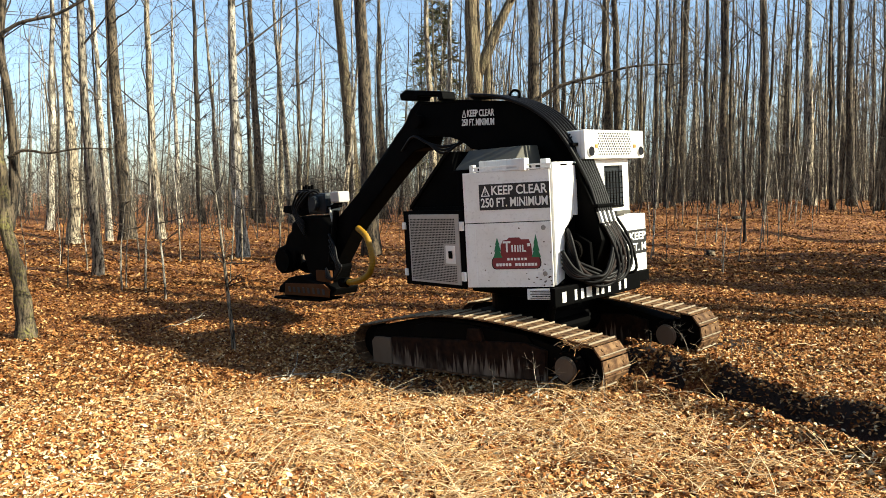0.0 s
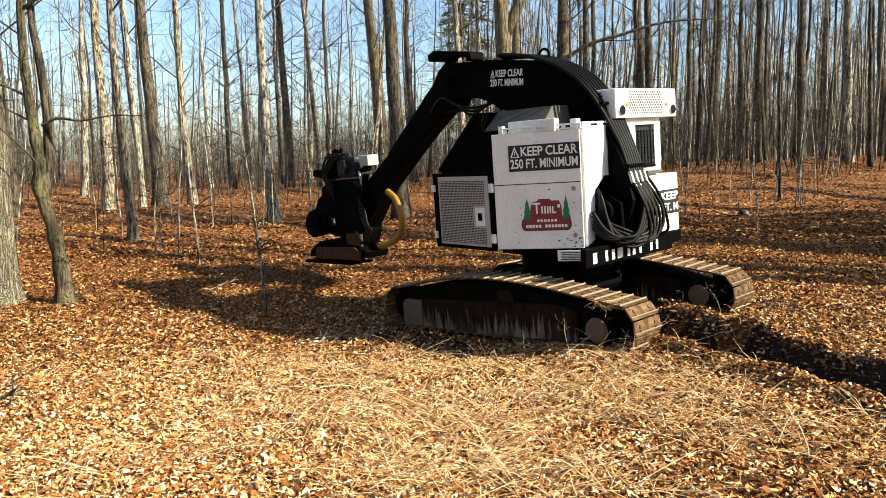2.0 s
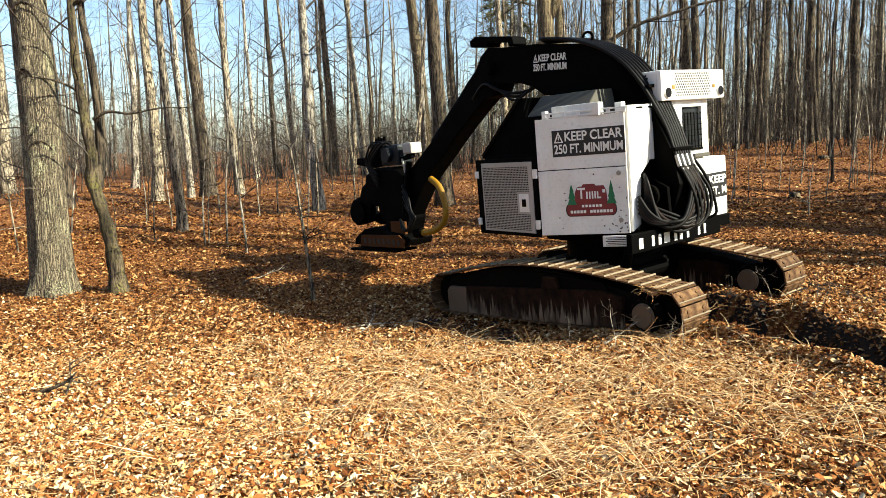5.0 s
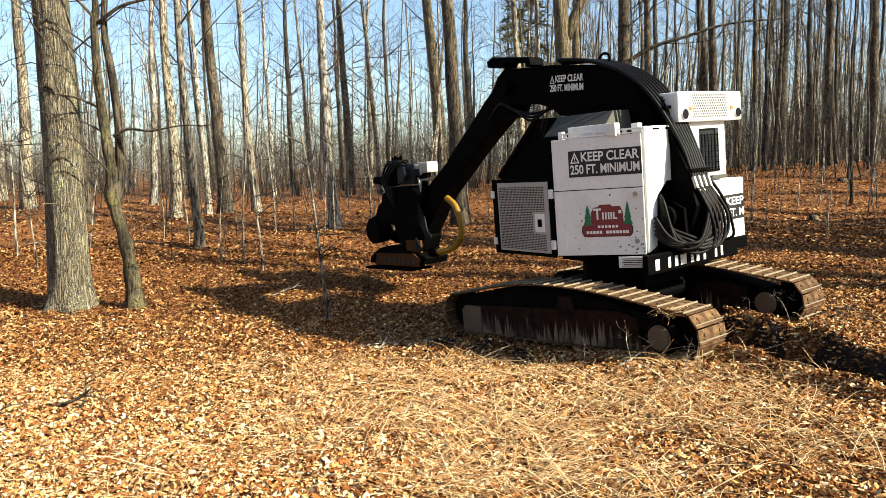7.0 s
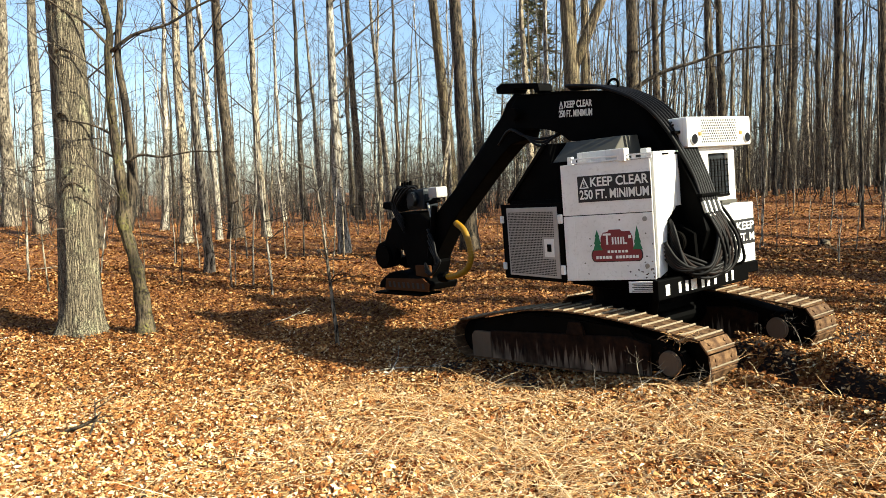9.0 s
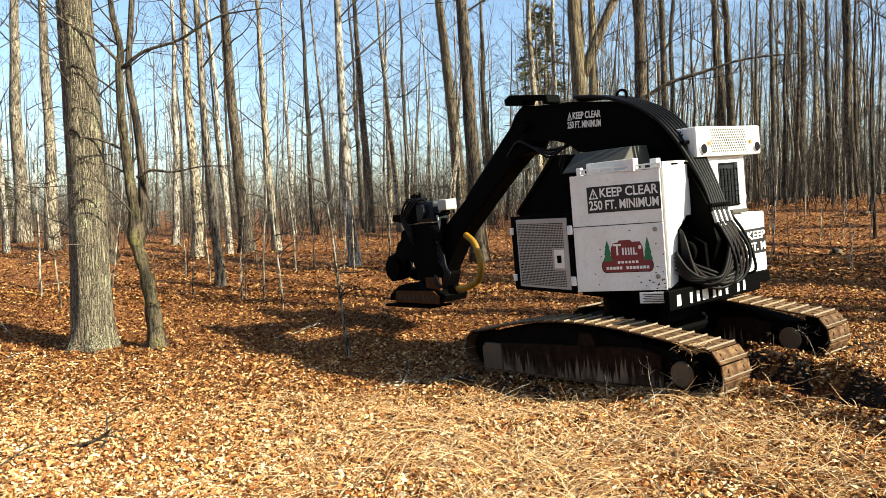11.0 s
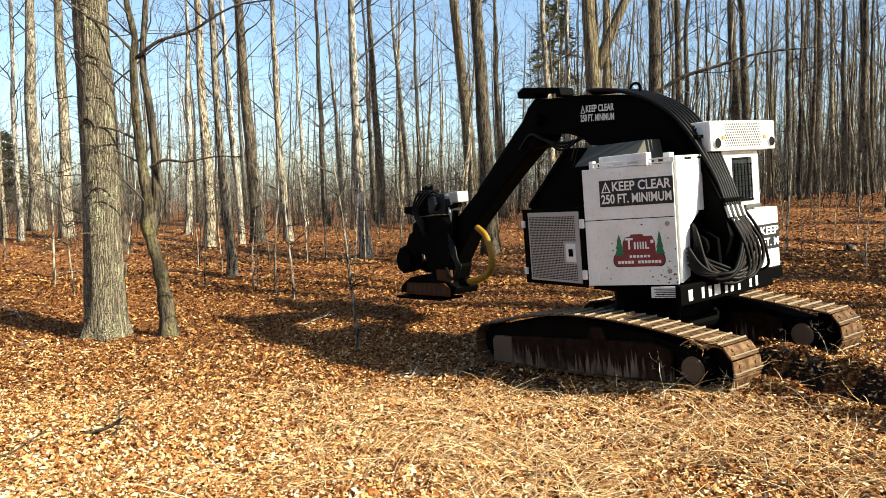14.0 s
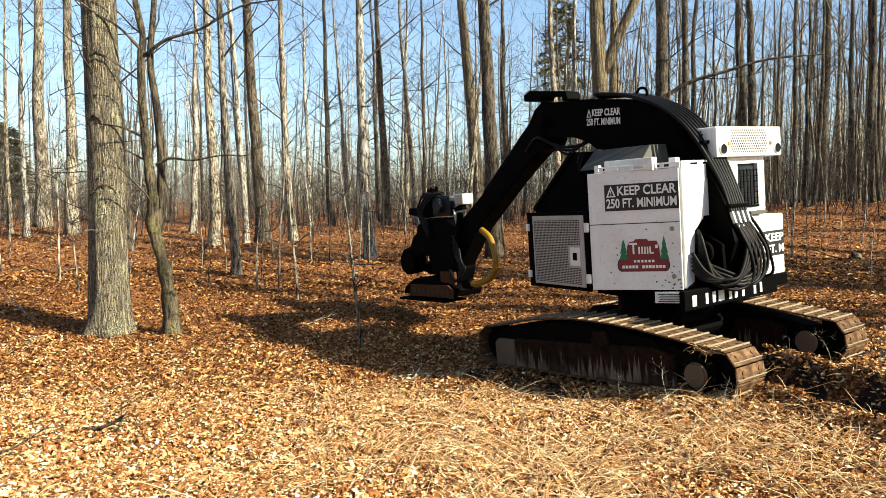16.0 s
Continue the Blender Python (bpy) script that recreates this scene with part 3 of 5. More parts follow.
def warning(m, w, h, parent):
    """Two white lines of warning with a triangle, in a field w wide and h high from its lower left corner."""
    lettering("KEEP CLEAR", h * 0.50, m @ Matrix.Translation((w * 0.57, h * 0.74, 0.003)), DECAL_WHITE, parent, width=w * 0.80)
    lettering("250 FT. MINIMUM", h * 0.50, m @ Matrix.Translation((w * 0.5, h * 0.26, 0.003)), DECAL_WHITE, parent, width=w * 0.96)
    tri = bmesh.new()
    outer = [(0.02, 0.53), (0.155, 0.53), (0.0875, 0.97)]
    inner = [(0.045, 0.57), (0.13, 0.57), (0.0875, 0.86)]
    vo = [tri.verts.new((x * w, y * h, 0.003)) for x, y in outer]
    vi = [tri.verts.new((x * w, y * h, 0.003)) for x, y in inner]
    for i in range(3):
        tri.faces.new((vo[i], vo[(i + 1) % 3], vi[(i + 1) % 3], vi[i]))
    e = bmesh.ops.extrude_face_region(tri, geom=tri.faces[:])
    bmesh.ops.translate(tri, vec=(0, 0, 0.002), verts=[v for v in e["geom"] if isinstance(v, bmesh.types.BMVert)])
    box(0.082 * w, 0.093 * w, 0.66 * h, 0.78 * h, 0.003, 0.005, 0, tri)
    box(0.082 * w, 0.093 * w, 0.60 * h, 0.63 * h, 0.003, 0.005, 0, tri)
    ob = part("warning_triangle", tri, DECAL_WHITE, parent)
    seat(ob, m)


warning(on_side @ Matrix.Translation((0.22, 2.08, 0.002)), length - 0.23, 0.32, upper)

# emblem: a red arch and base with two green firs
em = on_side
pill = [(0.40 - 0.05 * math.cos(radians(d)), 1.395 + 0.075 * math.sin(radians(d))) for d in (-90, -60, -30, 0, 30, 60, 90)] + [(0.93 + 0.05 * math.cos(radians(d)), 1.395 + 0.075 * math.sin(radians(d))) for d in (90, 60, 30, 0, -30, -60, -90)]
seat(part("emblem_edge", prism([(0.665 + (x - 0.665) * 1.04, 1.395 + (y - 1.395) * 1.12) for x, y in pill], 0.0, 0.003, "z", 0), DECAL_BLACK, lower), em)
badge = part("emblem", prism(pill, 0.0, 0.005, "z", 0), RED, lower, "dark red emblem with firs and white bars")
seat(badge, em)
part("emblem_arch", prism([(0.46, 1.46), (0.88, 1.46), (0.87, 1.62), (0.84, 1.69), (0.74, 1.69), (0.72, 1.715), (0.58, 1.715), (0.56, 1.69), (0.50, 1.68), (0.47, 1.62)], 0.0, 0.004, "z", 0), RED, badge)
for cx, top in ((0.425, 1.72), (0.93, 1.75)):
    fir = [(cx - 0.06, 1.46), (cx + 0.06, 1.46), (cx + 0.03, 1.54), (cx + 0.045, 1.54), (cx + 0.02, 1.63), (cx + 0.028, 1.63), (cx, top), (cx - 0.028, 1.63), (cx - 0.02, 1.63), (cx - 0.045, 1.54), (cx - 0.03, 1.54)]
    part("green_fir", prism(fir, 0.0, 0.007, "z", 0), GREEN, badge)
bars = [(0.50, 0.60, 1.645, 1.67), (0.54, 0.562, 1.53, 1.65), (0.612, 0.632, 1.53, 1.62), (0.650, 0.668, 1.53, 1.62), (0.685, 0.703, 1.53, 1.62), (0.718, 0.736, 1.53, 1.62), (0.75, 0.80, 1.53, 1.55), (0.75, 0.768, 1.53, 1.62), (0.82, 0.855, 1.60, 1.64)]
bars += [(0.55 + 0.045 * k, 0.58 + 0.045 * k, 1.425, 1.455) for k in range(6)]
bars += [(0.40 + 0.042 * k, 0.432 + 0.042 * k, 1.352, 1.388) for k in range(13) if k != 5]
for w0, w1, h0, h1 in bars:
    part("white_bar", box(w0, w1, h0, h1, 0, 0.009, 0), DECAL_WHITE, badge)
chips = random.Random(4)
for k in range(26):
    w = length - 0.02 - abs(chips.gauss(0, 0.16)) if k < 18 else chips.uniform(0.16, length)
    h = 1.10 + abs(chips.gauss(0, 0.12)) if k < 20 else chips.uniform(1.1, 1.88)
    q = [(w + chips.uniform(0.006, 0.017) * math.cos(a), h + chips.uniform(0.004, 0.014) * math.sin(a)) for a in [j * 1.047 for j in range(6)]]
    seat(part("rust_chip", prism(q, 0.0, 0.0015, "z", 0), RUST_BROWN, lower), on_side)
for w, h in ((length - 0.1, 1.83), (length - 0.1, 1.25)):
    seat(part("latch", rod((w, h, 0.0), (w, h, 0.02), 0.03, n=16, bev=0.005), FITTING, lower), on_side)

# slotted rail on the upper edge
rail = part("slotted_rail", box(0.14, length + 0.02, 2.565, 2.582, -0.02, 0.012, 0.003), WHITE, buncher, "white slotted steel rail")
seat(rail, on_side)
for k in range(6):
    w = 0.16 + 0.19 * k
    p = part("rail_post", box(w, w + 0.05, 2.58, 2.612, -0.006, 0.006, 0.002), WHITE, rail)
p = part("rail_top", box(0.14, length + 0.02, 2.612, 2.632, -0.008, 0.008, 0.003), WHITE, rail)
rail2 = part("slotted_rail", box(-0.87, -0.84, 0.02, 0.69, 2.565, 2.64, 0.004), WHITE, buncher, "white slotted steel rail")
for y in (0.12, 0.38):
    part("slot", box(-0.874, -0.866, y, y + 0.14, 2.59, 2.615, 0.003), DARK, rail2)
part("top_tray", box(-0.60, 0.16, 0.80, 0.90, 2.55, 2.71, 0.012), WHITE, buncher, "white sheet-metal cover on top")
part("tray_bracket", box(-0.76, -0.66, 0.57, 0.66, 2.56, 2.69, 0.01), WHITE, buncher)
part("corner_lug", box(0.10, 0.17, 1.02, 1.08, 2.56, 2.66, 0.008), WHITE, buncher)

# rear faces of the housing: a wide upper box and a narrow lower strip
part("rear_upper_panel", box(-0.87, -0.80, 0.03, 0.69, 1.95, 2.57, 0.01), WHITE, buncher, "sunlit white rear panel")
part("rear_corner_panel", prism([(0.69, 1.09), (0.52, 1.16), (0.48, 1.78), (0.30, 1.92), (0.28, 1.96), (0.69, 1.96)], -0.868, -0.80, "x", 0.008), WHITE, buncher)

# grille door
gside = plane((corner.x, corner.y, 0), corner - front)
glen = (front - corner).length
door = panel("side_door", gside, -glen + 0.005, -0.02, 1.05, 2.09, 0.02, BLACK, buncher, "black-framed side door with pale perforated grille")
grille = panel("grille", gside, -glen + 0.15, -0.11, 1.10, 2.04, 0.034, GRILLE, door, "pale grey perforated steel grille")
holes = bmesh.new()
for i in range(31):
    for j in range(38):
        w, h = -glen + 0.20 + i * 0.0325, 1.14 + j * 0.0225
        if w < -0.16 and not (-0.44 < w < -0.16 and 1.36 < h < 1.64):
            vs = [holes.verts.new((w + dx, h + dy, 0.0365)) for dx, dy in ((-0.012, -0.006), (0.012, -0.006), (0.012, 0.006), (-0.012, 0.006))]
            holes.faces.new(vs)
seat(part("grille_slot", holes, DARK, door, "rows of dark grille slots"), gside)
latch = panel("latch_plate", gside, -0.40, -0.20, 1.38, 1.62, 0.042, WHITE, door, "white latch plate")
panel("handle", gside @ Matrix.Translation((0, 0, 0.042)), -0.33, -0.25, 1.45, 1.55, 0.012, DARK, latch)
for h in (1.22, 1.88):
    seat(part("hinge", box(-0.07, 0.0, h - 0.06, h + 0.06, 0.02, 0.06, 0.01), WHITE, door), gside)
    seat(part("hinge", box(-glen, -glen + 0.07, h - 0.05, h + 0.05, 0.02, 0.05, 0.01), WHITE, door), gside)

# boom
boom_profile = [(-1.22, 1.62), (-1.12, 2.05), (-0.96, 2.38), (-0.76, 2.82), (-0.53, 3.16), (-0.23, 3.38), (0.12, 3.52), (1.0, 3.64), (1.9, 3.70), (2.05, 3.55), (2.0, 3.2),
                (1.35, 3.13), (1.1, 3.05), (0.92, 2.92), (0.5, 2.87), (0.12, 2.74), (-0.22, 2.45), (-0.45, 2.05), (-0.55, 1.5), (-0.75, 1.2), (-1.1, 1.25)]
boom = part("boom", prism(boom_profile, -0.19, 0.18, "y", 0.02), BLACK, buncher, "black curved lifting boom with white warning lettering")
part("flange", prism(boom_profile[1:9] + [(1.9, 3.68), (0.95, 3.62), (0.1, 3.49), (-0.25, 3.35), (-0.56, 3.13), (-0.79, 2.79), (-0.99, 2.34), (-1.14, 2.03)], -0.21, 0.2, "y", 0), BLACK, boom)
words = plane((1.13, 0.182, 3.14), (-1, 0)) @ Matrix.Rotation(radians(-4.0), 4, "Z")
warning(words @ Matrix.Translation((0.03, 0.11, 0)), 0.64, 0.265, boom)
part("lifting_eye", hose([(0.28, 0, 3.53), (0.30, 0, 3.64), (0.22, 0, 3.69), (0.14, 0, 3.64), (0.16, 0, 3.5)], 0.018), BLACK, boom)
part("boom_pivot", rod((-0.9, -0.33, 1.5), (-0.9, 0.33, 1.5), 0.11, n=24, bev=0.01), DARK, buncher)
for y in (-0.31, 0.25):
    part("boom_bracket", prism([(-1.15, 1.06), (-1.12, 1.6), (-0.9, 1.72), (-0.68, 1.6), (-0.4, 1.06)], y, y + 0.06, "y", 0.012), BLACK, buncher)

# hydraulic hoses over the back of the boom and hanging in loops
lane = [-0.16, -0.11, -0.06, -0.01, 0.04, 0.09, 0.14]
for k, y in enumerate(lane):
    off = 0.02
    up = 0.30 - 0.075 * (6 - k)
    back_line = [(1.1 - 0.05 * k, up, 3.66 + off), (0.4, up, 3.60 + off), (0.05, up, 3.50 + off), (-0.27, up, 3.36 + off), (-0.58, up, 3.14 + off), (-0.82, 0.6 * up + 0.4 * y, 2.80 + off), (-1.02, y, 2.34 + off), (-1.13, y, 2.05)]
    part("hydraulic_hose", hose(back_line + [(-1.20, y, 1.84)], 0.025, 8, 6), RUBBER, buncher)
    part("hose_fitting", rod((-1.16, y, 1.98 - 0.05 * (k % 2)), (-1.205, y, 1.84 - 0.05 * (k % 2)), 0.029, n=10), FITTING, buncher)
    out = 0.05 * k
    low = [(-1.20, y, 1.84), (-1.27, y - 0.06 - 0.01 * k, 1.58), (-1.29, y - 0.06 + 0.02 * k, 1.36 - out * 0.4), (-1.24, 0.10 + 0.04 * k, 1.18 - 0.03 * (k % 3)), (-1.10, 0.36 + 0.02 * k, 1.17 + 0.03 * ((k * 2) % 5)),
           (-0.97, 0.50, 1.32 + 0.06 * k), (-0.86, 0.42, 1.48 + 0.05 * k)]
    part("hydraulic_hose", hose(low, 0.025, 8, 8), HOSE_RED if k in (1, 4) else RUBBER, buncher)
for k in range(5):
    part("hydraulic_hose", hose([(-0.90, 0.60, 1.52 - 0.05 * k), (-1.04, 0.56, 1.30 - 0.03 * k), (-1.18, 0.40, 1.16 + 0.02 * (k % 2)), (-1.28, 0.12, 1.10 + 0.04 * (k % 3)), (-1.31, -0.14, 1.16 + 0.05 * k), (-1.24, -0.26, 1.42 + 0.04 * k), (-1.12, -0.2, 1.62)], 0.024, 8, 8), HOSE_RED if k == 3 else RUBBER, buncher)
for k in range(5):
    y = 0.12 - 0.07 * k
    part("hydraulic_hose", hose([(-1.2, y, 1.84), (-1.30, y - 0.10 - 0.02 * k, 1.52), (-1.33, y - 0.14, 1.25 - 0.03 * (k % 2)), (-1.29, 0.06 - 0.03 * k, 1.08 + 0.03 * (k % 3)), (-1.2, 0.28, 1.05 + 0.05 * k), (-1.02, 0.48, 1.18 + 0.05 * k), (-0.88, 0.45, 1.3 + 0.04 * k)], 0.021, 8, 8), HOSE_RED if k == 2 else RUBBER, buncher)
part("hose_recess", box(-0.82, -0.4, -0.5, 0.66, 1.08, 1.95, 0.01), BLACK, buncher)
for z, x in ((2.86, -0.83), (2.06, -1.14)):
    part("hose_clamp", box(x - 0.05, x + 0.02, -0.2, 0.24 if z > 2.5 else 0.2, z - 0.02, z + 0.02, 0.008), BLACK, buncher)
part("hydraulic_hose", hose([(-1.15, -0.16, 2.0), (-1.25, -0.38, 1.65), (-1.25, -0.56, 1.3), (-1.22, -0.58, 1.15), (-1.06, -0.5, 1.1)], 0.02), RUBBER, buncher)
part("pump_wheel", rod((-0.9, 0.33, 1.5), (-0.9, 0.40, 1.5), 0.14, n=24, bev=0.01), DARK, buncher)
part("hoist_cylinder", rod((-0.3, 0.0, 1.3), (0.55, 0.0, 2.9), 0.085, n=20), BLACK, buncher)

# stick
stick_profile = [(1.84, 3.62), (1.98, 3.74), (2.16, 3.62), (2.30, 3.42), (2.52, 3.26), (2.80, 2.98), (3.14, 2.66), (4.40, 1.78), (4.50, 1.5), (4.28, 1.12), (3.72, 1.78), (2.78, 2.52), (2.40, 2.80), (2.12, 2.98), (1.88, 3.02), (1.80, 3.16)]
stick = part("stick", prism(stick_profile, -0.17, 0.17, "y", 0.02), BLACK, buncher, "black box-section stick arm")
part("stick_cylinder", rod((2.32, 0.0, 3.46), (3.6, 0.0, 2.40), 0.07, n=18), BLACK, stick)
part("knuckle_pin", rod((1.95, -0.28, 3.42), (1.95, 0.28, 3.42), 0.10, n=22, bev=0.01), DARK, buncher)
cap = part("knuckle_guard", prism([(2.34, 3.78), (2.36, 3.88), (2.22, 3.93), (1.45, 3.82), (1.42, 3.70), (1.52, 3.68), (1.55, 3.75), (1.95, 3.80), (1.98, 3.74)], -0.1, 0.19, "y", 0.02), BLACK, buncher, "black steel guard over the knuckle")
for k in range(3):
    part("hydraulic_hose", hose([(1.1, 0.12 * k - 0.12, 3.1), (1.4, 0.2 + 0.03 * k, 3.0 - 0.05 * k), (1.75, 0.24, 3.08), (2.1, 0.2, 3.2), (2.4, 0.17, 3.0)], 0.02, 8, 6), RUBBER, stick)

# cab on the far side of the boom
cab = part("cab_shell", prism([(-0.24, 1.98), (-0.24, 2.58), (-0.46, 2.58), (-0.46, 1.98)], -0.88, -0.80, "x", 0.008), WHITE, buncher, "white operator cab with screened rear window")
part("rear_post", box(-0.88, -0.80, -1.07, -0.92, 1.90, 2.70, 0.012), WHITE, cab)
part("rear_sill", box(-0.88, -0.80, -0.93, -0.24, 1.88, 2.0, 0.01), WHITE, cab)
part("rear_header", box(-0.88, -0.80, -0.93, -0.24, 2.57, 2.72, 0.01), WHITE, cab)
part("side_wall", box(-0.80, 0.75, -0.30, -0.24, 1.05, 2.66, 0.01), WHITE, cab)
part("side_wall", box(-0.80, 0.75, -1.07, -1.01, 1.05, 2.66, 0.01), WHITE, cab)
part("front_frame", box(0.69, 0.75, -1.01, -0.30, 1.05, 1.6, 0.01), WHITE, cab)
part("front_glass", box(0.70, 0.72, -1.01, -0.30, 1.6, 2.6, 0.0), GLASS, cab)
part("rear_window", box(-0.83, -0.82, -0.92, -0.46, 1.99, 2.58, 0.0), GLASS, cab, "dark glass behind wire screen")
part("seat_back", box(-0.5, -0.35, -0.85, -0.5, 1.5, 2.3, 0.05), RUBBER, cab)
screen = part("window_screen", box(-0.90, -0.88, -0.90, -0.47, 2.0, 2.03, 0.003), DARK, cab, "dark wire window screen")
for k in range(6):
    part("screen_wire", rod((-0.892, -0.49 - 0.076 * k, 2.0), (-0.892, -0.49 - 0.076 * k, 2.50), 0.006, n=6), DARK, screen)
for k in range(7):
    part("screen_wire", rod((-0.886, -0.48, 2.05 + 0.072 * k), (-0.886, -0.90, 2.05 + 0.072 * k), 0.006, n=6), DARK, screen)
part("door_latch", box(-0.95, -0.88, -0.98, -0.62, 1.90, 1.95, 0.01), STEEL_GREY, cab)
roof = part("roof_box", box(-0.98, 0.95, -1.34, 0.12, 2.66, 3.04, 0.025), WHITE, buncher, "white cab roof box with perforated screen and lamps")
mesh_holes = bmesh.new()
for i in range(19):
    for j in range(9):
        y, z = -0.19 - i * 0.0425 - (0.021 if j % 2 else 0), 2.72 + j * 0.034
        vs = [mesh_holes.verts.new((-0.9845, y + 0.0145 * math.cos(a), z + 0.0145 * math.sin(a))) for a in [k * math.pi / 3 for k in range(6)]]
        mesh_holes.faces.new(vs)
part("perforation", mesh_holes, DARK, roof, "rows of dark round holes")
side_holes = bmesh.new()
for i in range(16):
    for j in range(8):
        x, z = -0.78 + i * 0.045 + (0.022 if j % 2 else 0), 2.74 + j * 0.036
        vs = [side_holes.verts.new((x + 0.0145 * math.cos(a), 0.1245, z + 0.0145 * math.sin(a))) for a in [k * math.pi / 3 for k in range(6)]]
        side_holes.faces.new(vs)
part("perforation", side_holes, DARK, roof, "rows of dark round holes")
for y in (0.0, -1.22):
    lamp = part("work_lamp", rod((-0.97, y, 2.76), (-1.0, y, 2.76), 0.075, n=22, bev=0.008), WHITE, roof)
    part("lamp_glass", rod((-0.995, y, 2.76), (-1.006, y, 2.76), 0.062, n=22), LENS_DARK, lamp)
    part("lamp_clip", box(-1.0, -0.98, y - 0.16 if y > -1 else y + 0.12, y - 0.11 if y > -1 else y + 0.17, 2.80, 2.85, 0.005), BRASS, roof)
cbox = part("cab_base", box(-0.92, 0.75, -1.42, -0.52, 1.07, 1.88, 0.02), WHITE, buncher, "white box below the cab with black sign")
csign = panel("warning_sign", plane((-0.921, -0.66, 0), (0, -1)), 0.0, 0.752, 1.32, 1.66, 0.004, DECAL_BLACK, cbox, "black sign with white capital lettering", 0)
cab_words = plane((-0.927, -0.66, 1.33), (0, -1))
lettering("KEEP", 0.15, cab_words @ Matrix.Translation((0.51, 0.235, 0.003)), DECAL_WHITE, cbox, width=0.43)
lettering("250 FT. M", 0.15, cab_words @ Matrix.Translation((0.38, 0.08, 0.003)), DECAL_WHITE, cbox, width=0.70)
tri = prism([(0.14, 0.18), (0.26, 0.18), (0.20, 0.30)], 0.003, 0.005, "z", 0)
seat(part("warning_triangle", tri, DECAL_WHITE, cbox), cab_words)
tri = prism([(0.165, 0.195), (0.235, 0.195), (0.20, 0.265)], 0.005, 0.006, "z", 0)
seat(part("warning_triangle", tri, DECAL_BLACK, cbox), cab_words)


# ---- felling head at the end of the stick ----
RUST = paint("rust_orange_paint", (0.085, 0.034, 0.012), 0.85, 0.8, dirt=(0.02, 0.012, 0.008), gloss=0.1)
BLUE_GREY = paint("blue_grey_casting", (0.012, 0.016, 0.02), 0.5, 0.2, gloss=0.15)
head = part("felling_head", prism([(4.25, 1.1), (4.3, 1.85), (4.6, 2.02), (5.15, 2.02), (5.45, 1.9), (5.5, 1.7), (5.2, 1.45), (5.05, 1.05), (4.8, 0.85), (4.35, 0.85)], -0.2, 0.2, "y", 0.04), BLACK, buncher, "black felling head with saw housing, grab arms and yellow hose")
part("saw_housing", prism([(5.85, 0.60), (5.82, 0.72), (5.5, 0.90), (5.1, 0.96), (4.8, 0.88), (4.3, 0.84), (4.2, 0.74), (4.26, 0.62)], -0.28, 0.32, "y", 0.03), BLACK, head, "dark muddy saw housing with slots")
part("housing_rim", prism([(5.6, 0.585), (5.55, 0.80), (4.40, 0.83), (4.24, 0.74), (4.28, 0.60)], 0.325, 0.36, "y", 0.01), RUST, head, "rust-orange slotted rim")
for k in range(8):
    part("housing_slot", prism([(4.36 + 0.145 * k, 0.645), (4.43 + 0.145 * k, 0.645), (4.45 + 0.145 * k, 0.745), (4.38 + 0.145 * k, 0.745)], 0.35, 0.365, "y", 0.0), DECAL_BLACK, head)
part("skid_plate", prism([(5.9, 0.50), (5.88, 0.545), (4.5, 0.555), (4.45, 0.52)], -0.1, 0.4, "y", 0.008), DARK, head, "dark worn skid plate")
part("rust_plate", box(4.30, 4.72, 0.21, 0.27, 0.80, 1.06, 0.02), RUST, head, "rust-orange steel plate")
part("grab_arm", prism([(5.45, 1.78), (5.62, 1.68), (5.72, 1.5), (5.95, 1.44), (6.10, 1.28), (6.08, 1.05), (5.9, 0.94), (5.6, 0.98), (5.42, 1.15), (5.36, 1.35), (5.15, 1.3), (5.1, 1.5)], 0.08, 0.2, "y", 0.05), BLACK, head, "black curved grab arm")
part("grab_arm", prism([(5.35, 1.25), (5.55, 1.15), (5.85, 1.22), (5.9, 1.05), (5.5, 0.93), (5.2, 0.98)], -0.22, -0.08, "y", 0.04), BLACK, head)
part("arm_roller", rod((5.72, -0.05, 1.2), (5.72, 0.26, 1.2), 0.22, n=28, bev=0.03), BLACK, head)
part("motor_block", box(4.42, 4.95, -0.15, 0.18, 2.05, 2.42, 0.05), BLUE_GREY, head, "blue-grey hydraulic motor block")
part("motor_cap", rod((4.7, 0.18, 2.24), (4.7, 0.27, 2.24), 0.13, n=20, bev=0.015), BLUE_GREY, head)
part("valve_bank", box(4.95, 5.3, -0.12, 0.14, 2.05, 2.5, 0.03), BLACK, head)
for k in range(4):
    part("valve_spool", rod((4.99 + 0.085 * k, 0.02, 2.5), (4.99 + 0.085 * k, 0.02, 2.58 - 0.02 * (k % 2)), 0.028, n=10), BLACK, head)
    part("head_hose", hose([(4.6 + 0.14 * k, 0.12, 2.36), (4.7 + 0.14 * k, 0.2, 2.46), (4.95 + 0.10 * k, 0.22, 2.36), (5.2 + 0.04 * k, 0.24, 2.1), (5.0, 0.24, 1.9 - 0.08 * k)], 0.02, 8, 6), RUBBER, head)
part("valve_box", box(4.02, 4.26, -0.05, 0.2, 2.24, 2.43, 0.03), GRILLE, head, "small pale metal valve box")
part("link_plate", prism([(5.78, 2.10), (5.74, 2.22), (5.3, 2.22), (5.2, 2.14), (4.3, 2.2), (4.1, 2.3), (4.1, 2.16), (5.2, 2.02)], 0.05, 0.15, "y", 0.015), BLACK, head)
part("tilt_cylinder", rod((4.1, 0.2, 2.1), (4.32, 0.22, 1.2), 0.055, n=14), BLACK, head)
part("cylinder_rod", rod((4.25, 0.23, 2.16), (4.19, 0.23, 1.92), 0.02, n=10), FITTING, head)
ribbed = Buf()
